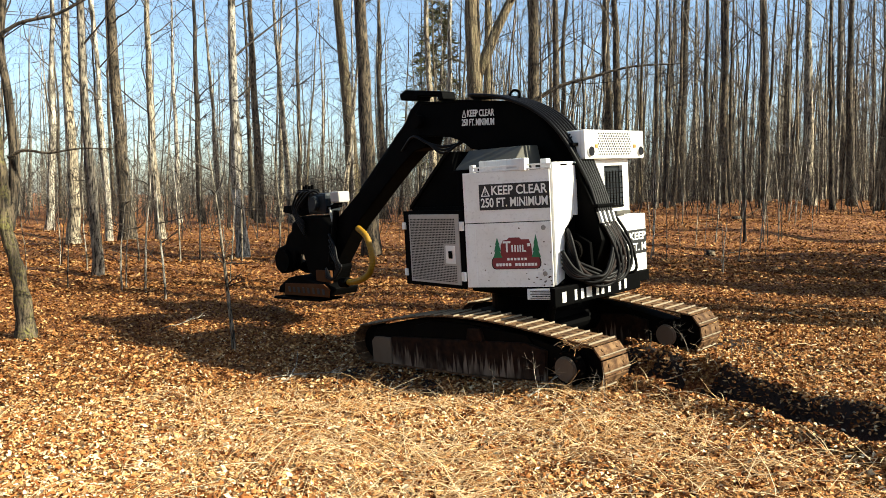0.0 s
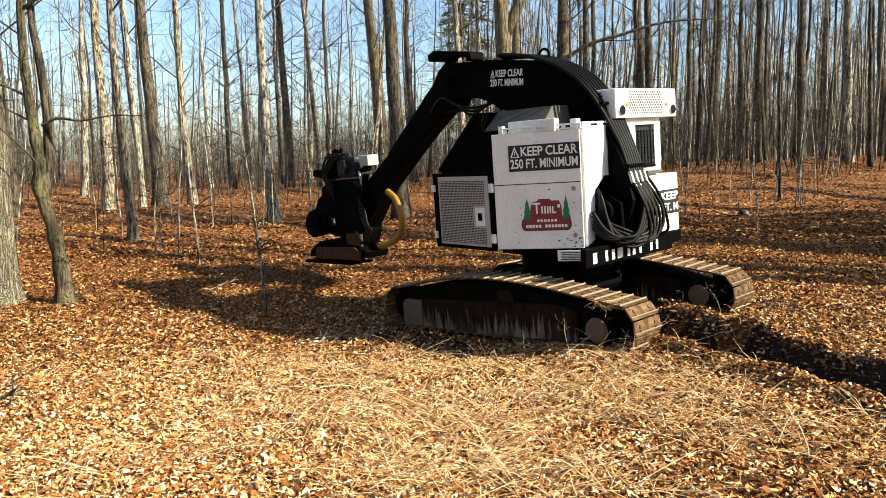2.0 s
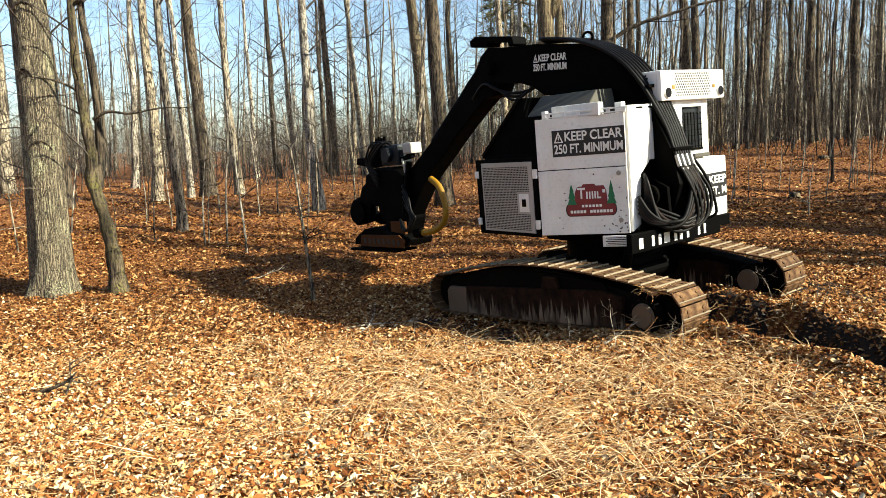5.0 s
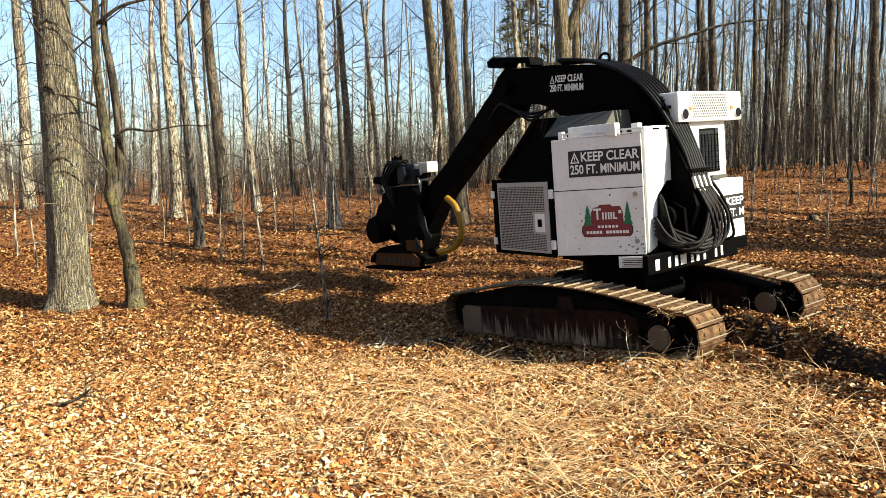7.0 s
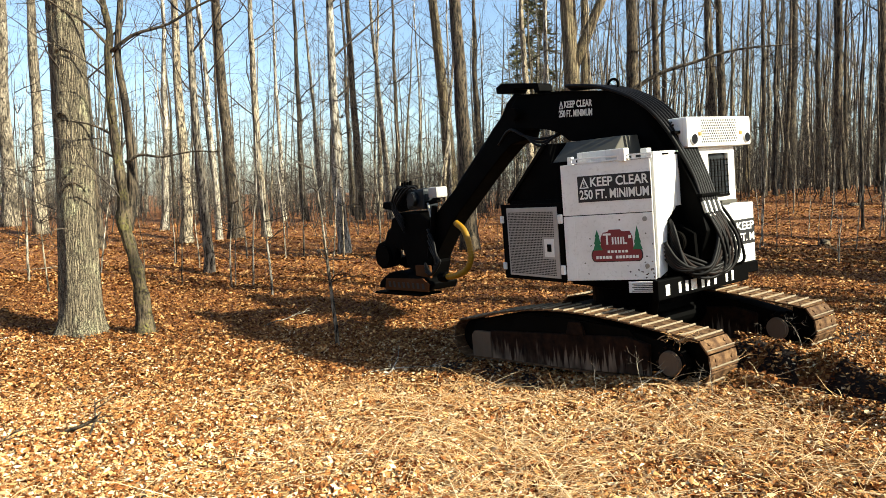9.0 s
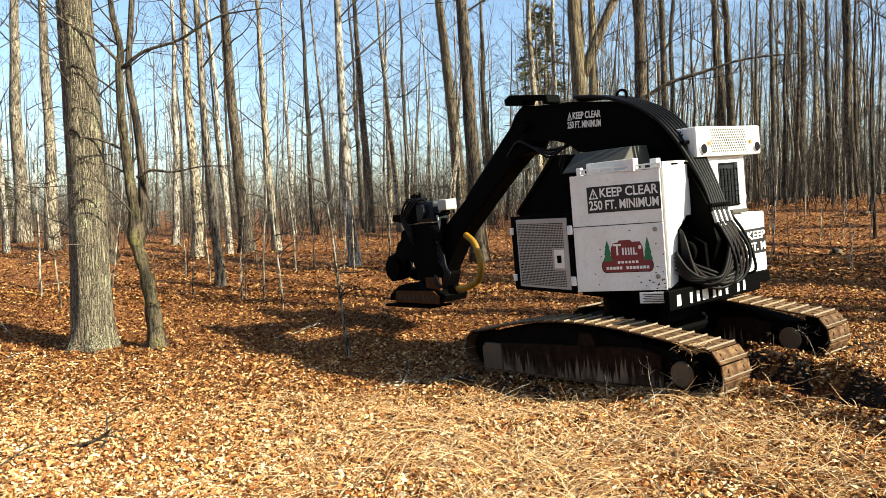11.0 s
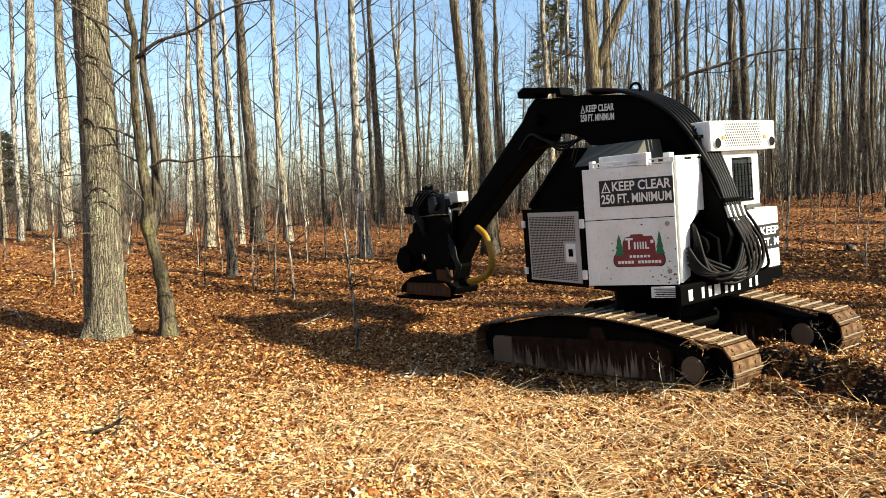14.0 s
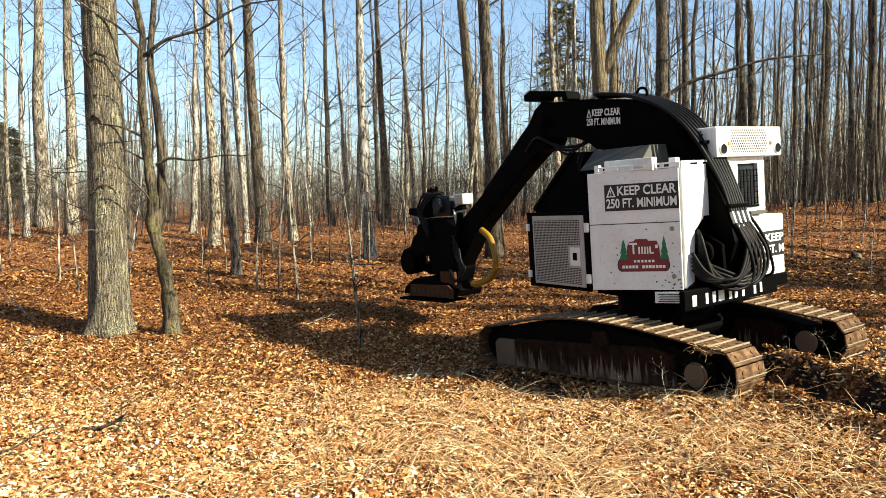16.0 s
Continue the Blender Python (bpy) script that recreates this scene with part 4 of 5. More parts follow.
line = curve_points([(3.62, 0.15, 1.80), (3.38, 0.18, 1.66), (3.25, 0.2, 1.42), (3.22, 0.22, 1.20), (3.33, 0.24, 1.01), (3.62, 0.25, 0.90), (4.02, 0.22, 0.86)], 14)
ribbed.tube(line, [0.056 if i % 3 else 0.048 for i in range(len(line))], 12)
part("yellow_hose", ribbed, YELLOW, head, "thick yellow ribbed suction hose")
part("hose_collar", rod((3.85, 0.23, 0.87), (4.05, 0.22, 0.86), 0.09, n=16, bev=0.01), BLACK, head)
for k in range(4):
    part("head_hose", hose([(4.3, 0.24, 1.7 - 0.1 * k), (4.08, 0.3, 1.45 - 0.08 * k), (4.02 - 0.04 * k, 0.34, 1.15), (4.15, 0.34, 0.92), (4.4, 0.28, 0.95 + 0.05 * k)], 0.024, 8, 6), RUBBER, head)

# ---- trees ----
rng = random.Random(7)


def bend(p0, direction, length, steps, wander, lift=0.0):
    pts, p, d = [Vector(p0)], Vector(p0), Vector(direction).normalized()
    for _ in range(steps):
        d = (d + Vector((rng.gauss(0, wander), rng.gauss(0, wander), rng.gauss(0, wander) + lift))).normalized()
        p = p + d * (length / steps)
        pts.append(p.copy())
    return pts


def twigs(buf, pts, r, depth, spread=0.9):
    """Side shoots along a branch, forking finer and finer."""
    if depth == 0:
        return
    n = rng.randint(4, 6) if depth > 1 else rng.randint(2, 4)
    length = (pts[-1] - pts[0]).length
    for _ in range(n):
        i = rng.randint(1, len(pts) - 1)
        d = (pts[i] - pts[i - 1]).normalized()
        s = d.orthogonal().normalized()
        s.rotate(Matrix.Rotation(rng.uniform(0, 6.283), 3, d))
        way = (d * rng.uniform(0.5, 1.0) + s * spread + Vector((0, 0, 0.15))).normalized()
        l2 = length * rng.uniform(0.3, 0.55)
        r2 = max(r * rng.uniform(0.35, 0.5), 0.004)
        sub = bend(pts[i], way, l2, 4, 0.12, 0.03)
        buf.tube(sub, [r2 * (1 - 0.2 * k) for k in range(len(sub))], 3, False)
        twigs(buf, sub, r2, depth - 1, spread)


def tree_meshes(r, height, lean=(0, 0), sides=10, limb_from=5.0, limbs=14, low_twigs=6, depth=2, fork=None, wiggle=0.03, flare=1.5):
    """Trunk and bare crown of a forest tree that stands at the origin."""
    trunk, crown = Buf(), Buf()
    steps = 18
    pts, radii = [], []
    px = py = 0.0
    for k in range(steps + 1):
        s = (k / steps) ** 1.25
        z = s * height
        px += rng.gauss(0, wiggle) * height / steps
        py += rng.gauss(0, wiggle) * height / steps
        pts.append(Vector((px + lean[0] * z, py + lean[1] * z, z - (0.25 if k == 0 else 0))))
        radii.append(r * ((1 - 0.86 * s ** 0.9) + (flare - 1) * math.exp(-z / (1.6 * r + 0.05))))
    trunk.tube(pts, radii, sides)

    def at(z):
        for a, b, ra, rb in zip(pts, pts[1:], radii, radii[1:]):
            if a.z <= z <= b.z:
                s = (z - a.z) / (b.z - a.z)
                return a.lerp(b, s), ra + (rb - ra) * s
        return pts[-1], radii[-1]
    if fork:
        p, rr = at(fork[0])
        f = bend(p, (fork[1], fork[2], 1.0), height - fork[0] - 3, 10, 0.05, 0.05)
        trunk.tube(f, [rr * 0.75 * (1 - 0.085 * k) for k in range(len(f))], max(6, sides - 2))
        for i in range(3, 10, 2):
            way = Vector((rng.gauss(0, 1), rng.gauss(0, 1), 0.5))
            b = bend(f[i], way, rng.uniform(1.2, 2.6), 6, 0.12, 0.04)
            crown.tube(b, [rr * 0.22 * (1 - 0.14 * k) for k in range(len(b))], 4, False)
            twigs(crown, b, rr * 0.2, depth)
    for k in range(limbs):
        z = limb_from + (height * 0.97 - limb_from) * (k + rng.random()) / limbs
        p, rr = at(z)
        a = rng.uniform(0, 6.283)
        rise = 0.35 + 0.7 * (z / height)
        length = (1.2 + 0.16 * height) * (1.15 - z / height) * rng.uniform(0.6, 1.3) + 0.5
        b = bend(p, (math.cos(a), math.sin(a), rise), length, 7, 0.13, 0.05)
        rb = min(rr * 0.35, 0.006 + 0.007 * length)
        crown.tube(b, [rb * (1 - 0.13 * i) for i in range(len(b))], 4, False)
        twigs(crown, b, rb, depth)
    for k in range(low_twigs):
        z = rng.uniform(0.9, limb_from)
        p, rr = at(z)
        a = rng.uniform(0, 6.283)
        b = bend(p, (math.cos(a), math.sin(a), rng.uniform(-0.1, 0.5)), rng.uniform(0.6, 2.2), 6, 0.16, 0.0)
        crown.tube(b, [0.009 * (1 - 0.13 * i) for i in range(len(b))], 3, False)
        twigs(crown, b, 0.008, 2)
    return trunk, crown


def plant(x, y, r, lean, material, label, height=None, **kw):
    h = height or 9 + 42 * r + rng.uniform(-1, 2)
    h = min(h, 24)
    trunk, crown = tree_meshes(r, h, (lean, rng.gauss(0, 0.012)), **kw)
    t = tagged(new("tree"), label, "tree", group="forest trees")
    t.location = (x, y, lie(x, y) - 0.03)
    part("trunk", trunk, material, t)
    part("crown", crown, TWIG, t)
    return t


def big_tree(x, y, r, height):
    """The large trunk: ridged bark in relief, spreading roots and old branch scars."""
    trunk = Buf()
    sides, rings = 56, 90
    for k in range(rings + 1):
        z = height * (k / rings) ** 1.7 - 0.15
        s = max(z, 0) / height
        base = r * ((1 - 0.75 * s) + 0.34 * math.exp(-max(z, 0) / 0.26))
        cx = -0.012 * z + 0.05 * math.sin(z * 0.5)
        for a in range(sides):
            w = 2 * math.pi * a / sides
            ridge = noise.noise((math.cos(w) * 5.5, math.sin(w) * 5.5, z * 0.7)) * 0.022 + noise.noise((math.cos(w) * 11, math.sin(w) * 11, z * 1.6)) * 0.014
            root = 0.20 * math.exp(-max(z, 0) / 0.20) * math.sin(w * 5 + 0.7) * r
            rr = base + ridge + root
            trunk.v.append(Vector((cx + rr * math.cos(w), rr * math.sin(w), z)))
    for k in range(rings):
        for a in range(sides):
            p, q = k * sides + a, k * sides + (a + 1) % sides
            trunk.f.append((p, q, q + sides, p + sides))
    t = tagged(new("tree"), "large furrowed tree trunk with lichen beside a crooked tree", "tree", group="forest trees")
    t.location = (x, y, lie(x, y) - 0.03)
    part("trunk", trunk, BARK_BIG, t)
    for z, w, span in ((2.6, -1.3, 0.6), (3.75, -1.75, 0.45), (4.8, -1.45, 0.65)):
        arc = []
        for k in range(9):
            u = -1 + k / 4
            a = w + u * span
            rr = r * (1 - 0.75 * z / height) + 0.012
            arc.append((-0.012 * z + 0.05 * math.sin(z * 0.5) + rr * math.cos(a), rr * math.sin(a), z - 0.16 * u * u))
        b = Buf()
        b.tube(arc, [0.006, 0.012, 0.017, 0.02, 0.022, 0.02, 0.017, 0.012, 0.006], 5)
        part("branch_scar", b, BARK_DARK, t)
    crown = Buf()
    for k in range(34):
        z = rng.uniform(1.6, 7.0) if k < 18 else rng.uniform(7, height - 2)
        a = rng.uniform(0, 6.283)
        p = Vector((-0.012 * z + r * 0.8 * math.cos(a), r * 0.8 * math.sin(a), z))
        long = rng.uniform(0.8, 2.4) if k < 18 else rng.uniform(2, 5)
        q = bend(p, (math.cos(a), math.sin(a), rng.uniform(-0.1, 0.5)), long, 7, 0.14, 0.01)
        rb = 0.012 if k < 18 else 0.05
        crown.tube(q, [rb * (1 - 0.12 * i) for i in range(len(q))], 4, False)
        twigs(crown, q, rb * 0.8, 2)
    part("crown", crown, TWIG, t)


big_tree(-5.8, 13.8, 0.335, 21)
NEAR_TREES = (
    (-9.87, 24.9, 0.194, -0.019), (-8.22, 28.6, 0.202, -0.035), (-4.91, 18.9, 0.114, -0.03), (-7.06, 28.55, 0.121, -0.053),
    (-6.63, 29.35, 0.249, -0.051), (-5.79, 31.2, 0.176, -0.045), (-2.19, 24.0, 0.178, -0.027), (1.48, 22.25, 0.236, -0.052),
    (-16.36, 35.35, 0.30, 0.001), (-21.39, 42.65, 0.42, 0.02), (-11.77, 37.45, 0.185, 0.032), (-6.98, 42.15, 0.149, -0.014),
    (-5.99, 42.55, 0.181, -0.028), (-6.15, 52.4, 0.185, -0.063), (-3.11, 44.4, 0.251, -0.045), (-1.46, 44.8, 0.19, -0.08),
    (1.92, 42.4, 0.39, -0.085), (3.67, 46.75, 0.231, -0.023), (5.64, 38.75, 0.219, -0.055), (6.48, 39.7, 0.196, -0.018),
)
RIGHT_TREES = (
    (8.21, 38.6, 0.273, -0.006), (10.68, 39.35, 0.39, -0.025), (11.3, 36.5, 0.232, -0.03), (15.61, 41.85, 0.325, -0.035),
    (15.66, 40.25, 0.285, -0.044), (18.89, 45.5, 0.161, -0.005), (17.17, 39.35, 0.167, -0.034), (23.66, 49.95, 0.388, -0.011),
    (26.48, 53.75, 0.228, -0.026), (22.09, 43.0, 0.213, -0.039), (20.54, 38.5, 0.245, -0.02), (-19.08, 35.3, 0.125, 0.015),
    (-18.09, 34.6, 0.147, 0.017), (22.27, 41.05, 0.203, -0.06), (22.95, 38.7, 0.30, -0.05), (24.7, 37.25, 0.263, -0.05),
    (26.93, 38.7, 0.164, -0.05), (27.19, 37.55, 0.239, -0.05), (26.51, 34.4, 0.268, -0.05), (32.41, 43.15, 0.153, -0.05),
)


def crooked_tree(x, y):
    """Thin crooked tree: the stem kinks at breast height, forks above, and throws long dark limbs sideways."""
    trunk = Buf()
    path = curve_points([(0.06, 0, -0.1), (0.02, 0, 0.5), (-0.06, 0, 1.1), (-0.15, 0, 1.5), (-0.25, 0.02, 1.9), (-0.24, 0.03, 2.35), (-0.29, 0.02, 2.8), (-0.34, 0, 3.4), (-0.37, 0, 3.9), (-0.39, 0.02, 4.7), (-0.36, 0.05, 5.1), (-0.52, 0.1, 6.0), (-0.6, 0.1, 8.5), (-0.5, 0.2, 12.5)], 4)
    n = len(path)
    trunk.tube(path, [0.122 * (1 - 0.72 * i / n) * (1 + 0.10 * math.sin(i * 1.7) + rng.uniform(-0.07, 0.1)) + 0.03 * math.exp(-((i - 17) / 1.6) ** 2) + 0.07 * math.exp(-i / 2.0) for i in range(n)], 14)
    t = tagged(new("tree"), "crooked thin tree with mossy bark and forked stem", "tree", group="forest trees")
    t.location = (x, y, lie(x, y))
    part("trunk", trunk, BARK_MOSS, t)
    second = Buf()
    f = curve_points([(-0.22, 0.1, 1.75), (-0.13, 0.12, 2.3), (-0.11, 0.14, 2.9), (-0.13, 0.12, 3.4), (-0.18, 0.1, 4.0), (-0.26, 0.1, 4.7), (-0.16, 0.1, 5.8), (-0.05, 0.2, 8.0), (0.1, 0.3, 11.0)], 4)
    second.tube(f, [0.098 * (1 - 0.7 * i / len(f)) for i in range(len(f))], 10)
    part("second_stem", second, BARK_DARK, t)
    for pts, r in (([(-0.16, 0, 2.9), (0.1, -0.05, 3.02), (0.5, -0.15, 2.98), (1.0, -0.2, 3.06), (1.5, -0.3, 3.05)], 0.03), ([(-0.32, 0, 4.75), (0.1, -0.1, 5.0), (0.7, -0.2, 5.15), (1.4, -0.3, 5.5), (2.2, -0.4, 5.6)], 0.034),
                   ([(-0.28, 0, 3.3), (-0.5, -0.05, 3.45), (-0.75, -0.1, 3.55), (-1.1, -0.2, 3.6)], 0.03), ([(-0.34, 0, 4.8), (-0.7, -0.1, 5.2), (-1.3, -0.2, 5.6), (-1.8, -0.2, 6.2)], 0.03)):
        lb = Buf()
        c = curve_points(pts, 4)
        lb.tube(c, [r * (1 - 0.75 * i / len(c)) for i in range(len(c))], 6)
        twigs(lb, c[::2], r * 0.7, 2)
        part("limb", lb, BARK_DARK, t)
    crown = Buf()
    for k in range(16):
        i = rng.randint(int(n * 0.35), n - 1)
        a = rng.uniform(0, 6.283)
        q = bend(path[i], (math.cos(a), math.sin(a), 0.6), rng.uniform(0.8, 2.2), 6, 0.14, 0.03)
        crown.tube(q, [0.018 * (1 - 0.14 * j) for j in range(len(q))], 4, False)
        twigs(crown, q, 0.016, 2)
    part("crown", crown, TWIG, t)


crooked_tree(-4.73, 13.7)
stout = plant(7.1, 36.4, 0.50, -0.03, BARK_OLIVE, "stout forked tree with furrowed olive-brown bark", 22, sides=16, limb_from=8, fork=(6.6, 0.55, 0.0))
long_limb = Buf()
c = curve_points([(0.2, -0.3, 4.6), (2.0, -0.5, 5.3), (3.6, -0.8, 6.3), (5.2, -1.0, 6.8), (7.0, -1.2, 7.3), (9.4, -1.4, 7.5)], 5)
long_limb.tube(c, [0.13 * (1 - 0.8 * i / len(c)) for i in range(len(c))], 7)
twigs(long_limb, c[::3], 0.06, 2)
part("limb", long_limb, BARK_DARK, stout)
KINDS = ((BARK_DARK, "dark-barked bare forest tree among fallen leaves"), (BARK_PALE, "pale sunlit bare forest tree among fallen leaves"), (BARK_GREY, "grey-barked bare forest tree among fallen leaves"),
         (BARK_OLIVE, "furrowed olive-brown bare forest tree among fallen leaves"))
# one letter a tree, in the order above: dark, pale, grey, olive
for (x, y, r, lean), letter in zip(NEAR_TREES + RIGHT_TREES, "DGGPDGPDGGPPDGDGODGP" + "ODDDDODDGDDGPDDGDDDG"):
    mat, label = KINDS["DPGO".index(letter)]
    plant(x, y, r, lean, mat, label, sides=12 if y < 30 else 8, limb_from=4.5 if r < 0.2 else 6.5, limbs=13, low_twigs=14, depth=2)

# further trees share a few shapes
shapes = []
for k in range(13):
    r = (0.05, 0.06, 0.07, 0.08, 0.09, 0.10, 0.11, 0.125, 0.14, 0.16, 0.19, 0.23, 0.40)[k]
    trunk, crown = tree_meshes(r, min(10 + 45 * r, 23), (rng.gauss(0, 0.025), rng.gauss(0, 0.02)), sides=7, limb_from=3.0 + 16 * r, limbs=12, low_twigs=8, depth=2, wiggle=0.04)
    mat, label = KINDS[(0, 2, 1, 0, 2, 0, 2, 0, 3, 0, 2, 0, 3)[k]]
    shapes.append((trunk.mesh("trunk", mat), crown.mesh("crown", TWIG), label))


def copy_tree(x, y, k, turn, scale, tilt=0.0):
    tm, cm, label = shapes[k]
    t = tagged(new("tree"), label, "tree", group="forest trees")
    t.matrix_world = Matrix.Translation((x, y, lie(x, y) - 0.05)) @ pose(0, 0, 0, rng.gauss(0, 1.2), rng.gauss(tilt, 1.5), turn) @ Matrix.Scale(scale, 4)
    hang(new("trunk", tm), t)
    hang(new("crown", cm), t)


taken = [(t[0], t[1]) for t in NEAR_TREES + RIGHT_TREES] + [(-5.8, 13.8), (-4.73, 13.7), (7.1, 36.4)]
made = 0
while made < 190:
    y = 24 + 50 * rng.random() ** 0.8
    x = rng.uniform(-0.7, 0.85) * y
    if (y < 33 and -9 < x < 13) or (x < 0.05 * y and rng.random() < 0.62):
        continue
    if any(math.hypot(x - a, y - b) < 1.1 for a, b in taken):
        continue
    taken.append((x, y))
    copy_tree(x, y, min(7 if y < 46 else 11, int(12 * rng.random() ** 1.35)), rng.uniform(0, 360), rng.uniform(0.85, 1.25))
    made += 1
# trees out of view on the sunny side, which stripe the slope with shade
made = 0
while made < 10:
    x, y = rng.uniform(18, 60), rng.uniform(-2, 30)
    if y + 0.445 * x < 29 or x < 0.75 * y + 3 or any(math.hypot(x - a, y - b) < 1.5 for a, b in taken):
        continue
    taken.append((x, y))
    copy_tree(x, y, rng.choice((8, 9, 10, 11, 11, 12)), rng.uniform(0, 360), rng.uniform(0.95, 1.25))
    made += 1
for k in range(26):
    reach = 15.4 + 0.5 * k + rng.uniform(-0.2, 0.2)
    x = (0.8 * reach + 1.0) / 1.356 + rng.uniform(0.3, 7.0)
    y = reach - 0.445 * x
    if any(math.hypot(x - a, y - b) < 0.9 for a, b in taken):
        continue
    taken.append((x, y))
    tall = rng.uniform(1.8, 3.6) + 0.62 * (x + 6) / 0.914
    copy_tree(x, y, 12, rng.uniform(0, 360), tall / 23)
# unseen trees added behind and beside the camera: less skylight, sun's way clear
made = 0
while made < 34:
    x, y = rng.uniform(-40, 26), rng.uniform(-34, 8)
    if abs(y + 0.445 * x - 6) < 9 and x > -3 or math.hypot(x, y) < 6 or (y > -0.5 * abs(x) and x > -0.9 * y - 8) or any(math.hypot(x - a, y - b) < 2 for a, b in taken):
        continue
    taken.append((x, y))
    copy_tree(x, y, rng.randrange(6, 12), rng.uniform(0, 360), rng.uniform(0.95, 1.25))
    made += 1

# the wood beyond: thin stems and brush that nobody could count
far = Buf()
for _ in range(700):
    y = rng.uniform(55, 130)
    x = rng.uniform(-0.85, 0.95) * y
    if x < 0.12 * y and rng.random() < 0.5:
        continue
    h, r = rng.uniform(10, 18), rng.uniform(0.05, 0.17)
    b = bend((x, y, lie(x, y) - 0.1), (rng.gauss(0, 0.04), rng.gauss(0, 0.04), 1), h, 6, 0.03)
    far.tube(b, [r * (1 - 0.14 * i) for i in range(len(b))], 4, False)
    for _ in range(7):
        i = rng.randint(1, 5)
        a = rng.uniform(0, 6.283)
        s = bend(b[i], (math.cos(a), math.sin(a), 0.8), rng.uniform(1.5, 3.5), 4, 0.15)
        far.tube(s, [0.035 * (1 - 0.2 * i) for i in range(len(s))], 3, False)
for _ in range(220):
    y = rng.uniform(42, 95)
    x = rng.uniform(0.12, 0.85) * y
    b = bend((x, y, lie(x, y) - 0.1), (rng.gauss(0, 0.05), rng.gauss(0, 0.05), 1), rng.uniform(9, 17), 7, 0.04)
    r = rng.uniform(0.04, 0.13)
    far.tube(b, [r * (1 - 0.12 * i) for i in range(len(b))], 5, False)
    for _ in range(9):
        a = rng.uniform(0, 6.283)
        s = bend(b[rng.randint(2, 6)], (math.cos(a), math.sin(a), 0.8), rng.uniform(1.0, 3.0), 4, 0.16)
        far.tube(s, [0.025 * (1 - 0.2 * i) for i in range(len(s))], 3, False)
for _ in range(2600):
    y = rng.uniform(52, 105)
    x = rng.uniform(-0.75, 0.8) * y
    h = rng.uniform(2.5, 7.0) if x > 0.1 * y else rng.uniform(2.2, 6.8)
    b = bend((x, y, lie(x, y) - 0.1), (rng.gauss(0, 0.08), rng.gauss(0, 0.08), 1), h, 5, 0.05)
    far.tube(b, [0.035 * (1 - 0.16 * i) for i in range(len(b))], 3, False)
    for _ in range(4):
        a = rng.uniform(0, 6.283)
        s = bend(b[rng.randint(1, 4)], (math.cos(a), math.sin(a), 0.9), rng.uniform(0.8, 2.2), 3, 0.15)
        far.tube(s, [0.02 * (1 - 0.2 * i) for i in range(len(s))], 3, False)
# unseen stems added all round behind the camera to hold back sky light
for _ in range(620):
    a, d = rng.uniform(radians(148), radians(392)), rng.uniform(40, 85)
    x, y = d * math.cos(a), d * math.sin(a)
    h, r = rng.uniform(11, 19), rng.uniform(0.08, 0.22)
    b = bend((x, y, lie(x, y) - 0.1), (rng.gauss(0, 0.04), rng.gauss(0, 0.04), 1), h, 6, 0.03)
    far.tube(b, [r * (1 - 0.14 * i) for i in range(len(b))], 4, False)
    for _ in range(9):
        w = rng.uniform(0, 6.283)
        s = bend(b[rng.randint(1, 5)], (math.cos(w), math.sin(w), 0.8), rng.uniform(1.5, 4.0), 4, 0.15)
        far.tube(s, [0.04 * (1 - 0.2 * i) for i in range(len(s))], 3, False)
tagged(new("far_wood", far.mesh("far_wood", BARK_GREY)), "distant bare forest of thin grey stems", "forest", kind="stuff")
brush = Buf()
for _ in range(2600):
    y = 31 + 56 * rng.random() ** 1.1
    x = rng.uniform(-0.72, 0.85) * y
    h = rng.uniform(0.6, 4.5) if x > 0 else rng.uniform(0.5, 3.6)
    b = bend((x, y, lie(x, y) - 0.05), (rng.gauss(0, 0.15), rng.gauss(0, 0.15), 1), h, 5, 0.09)
    r = 0.006 + 0.005 * h
    brush.tube(b, [r * (1 - 0.16 * i) for i in range(len(b))], 3, False)
    for _ in range(int(3 + h)):
        i = rng.randint(1, 5)
        a = rng.uniform(0, 6.283)
        s = bend(b[i], (math.cos(a), math.sin(a), 0.6), rng.uniform(0.3, 0.9) * (0.4 + 0.3 * h), 4, 0.2)
        brush.tube(s, [r * 0.5 * (1 - 0.2 * i) for i in range(len(s))], 3, False)
tagged(new("brush", brush.mesh("brush", TWIG)), "leafless brown brush and thin stems", "brush", kind="stuff")


# ---- saplings and sticks ----
def sapling(x, y, h, label, lean=(0, 0), twig_count=8, material=TWIG, reach=0.35, thick=1.0, wander=0.035):
    b, s = Buf(), Buf()
    stem = bend((0, 0, -0.05), (lean[0], lean[1], 1), h, 9, wander)
    r = (0.008 + 0.006 * h) * thick
    b.tube(stem, [r * (1 - 0.09 * i) for i in range(len(stem))], 6)
    for _ in range(twig_count):
        i = rng.randint(2, 9)
        a = rng.uniform(0, 6.283)
        t = bend(stem[i], (math.cos(a), math.sin(a), 0.45), h * reach * rng.uniform(0.4, 1.1), 5, 0.16)
        s.tube(t, [r * 0.4 * (1 - 0.15 * k) for k in range(len(t))], 3, False)
        twigs(s, t, r * 0.4, 1)
    o = tagged(new("sapling"), label, "sapling", group="saplings")
    o.location = (x, y, floor_at(x, y))
    part("stem", b, material, o)
    tagged(part("twig", s, TWIG, o), kind="stuff")


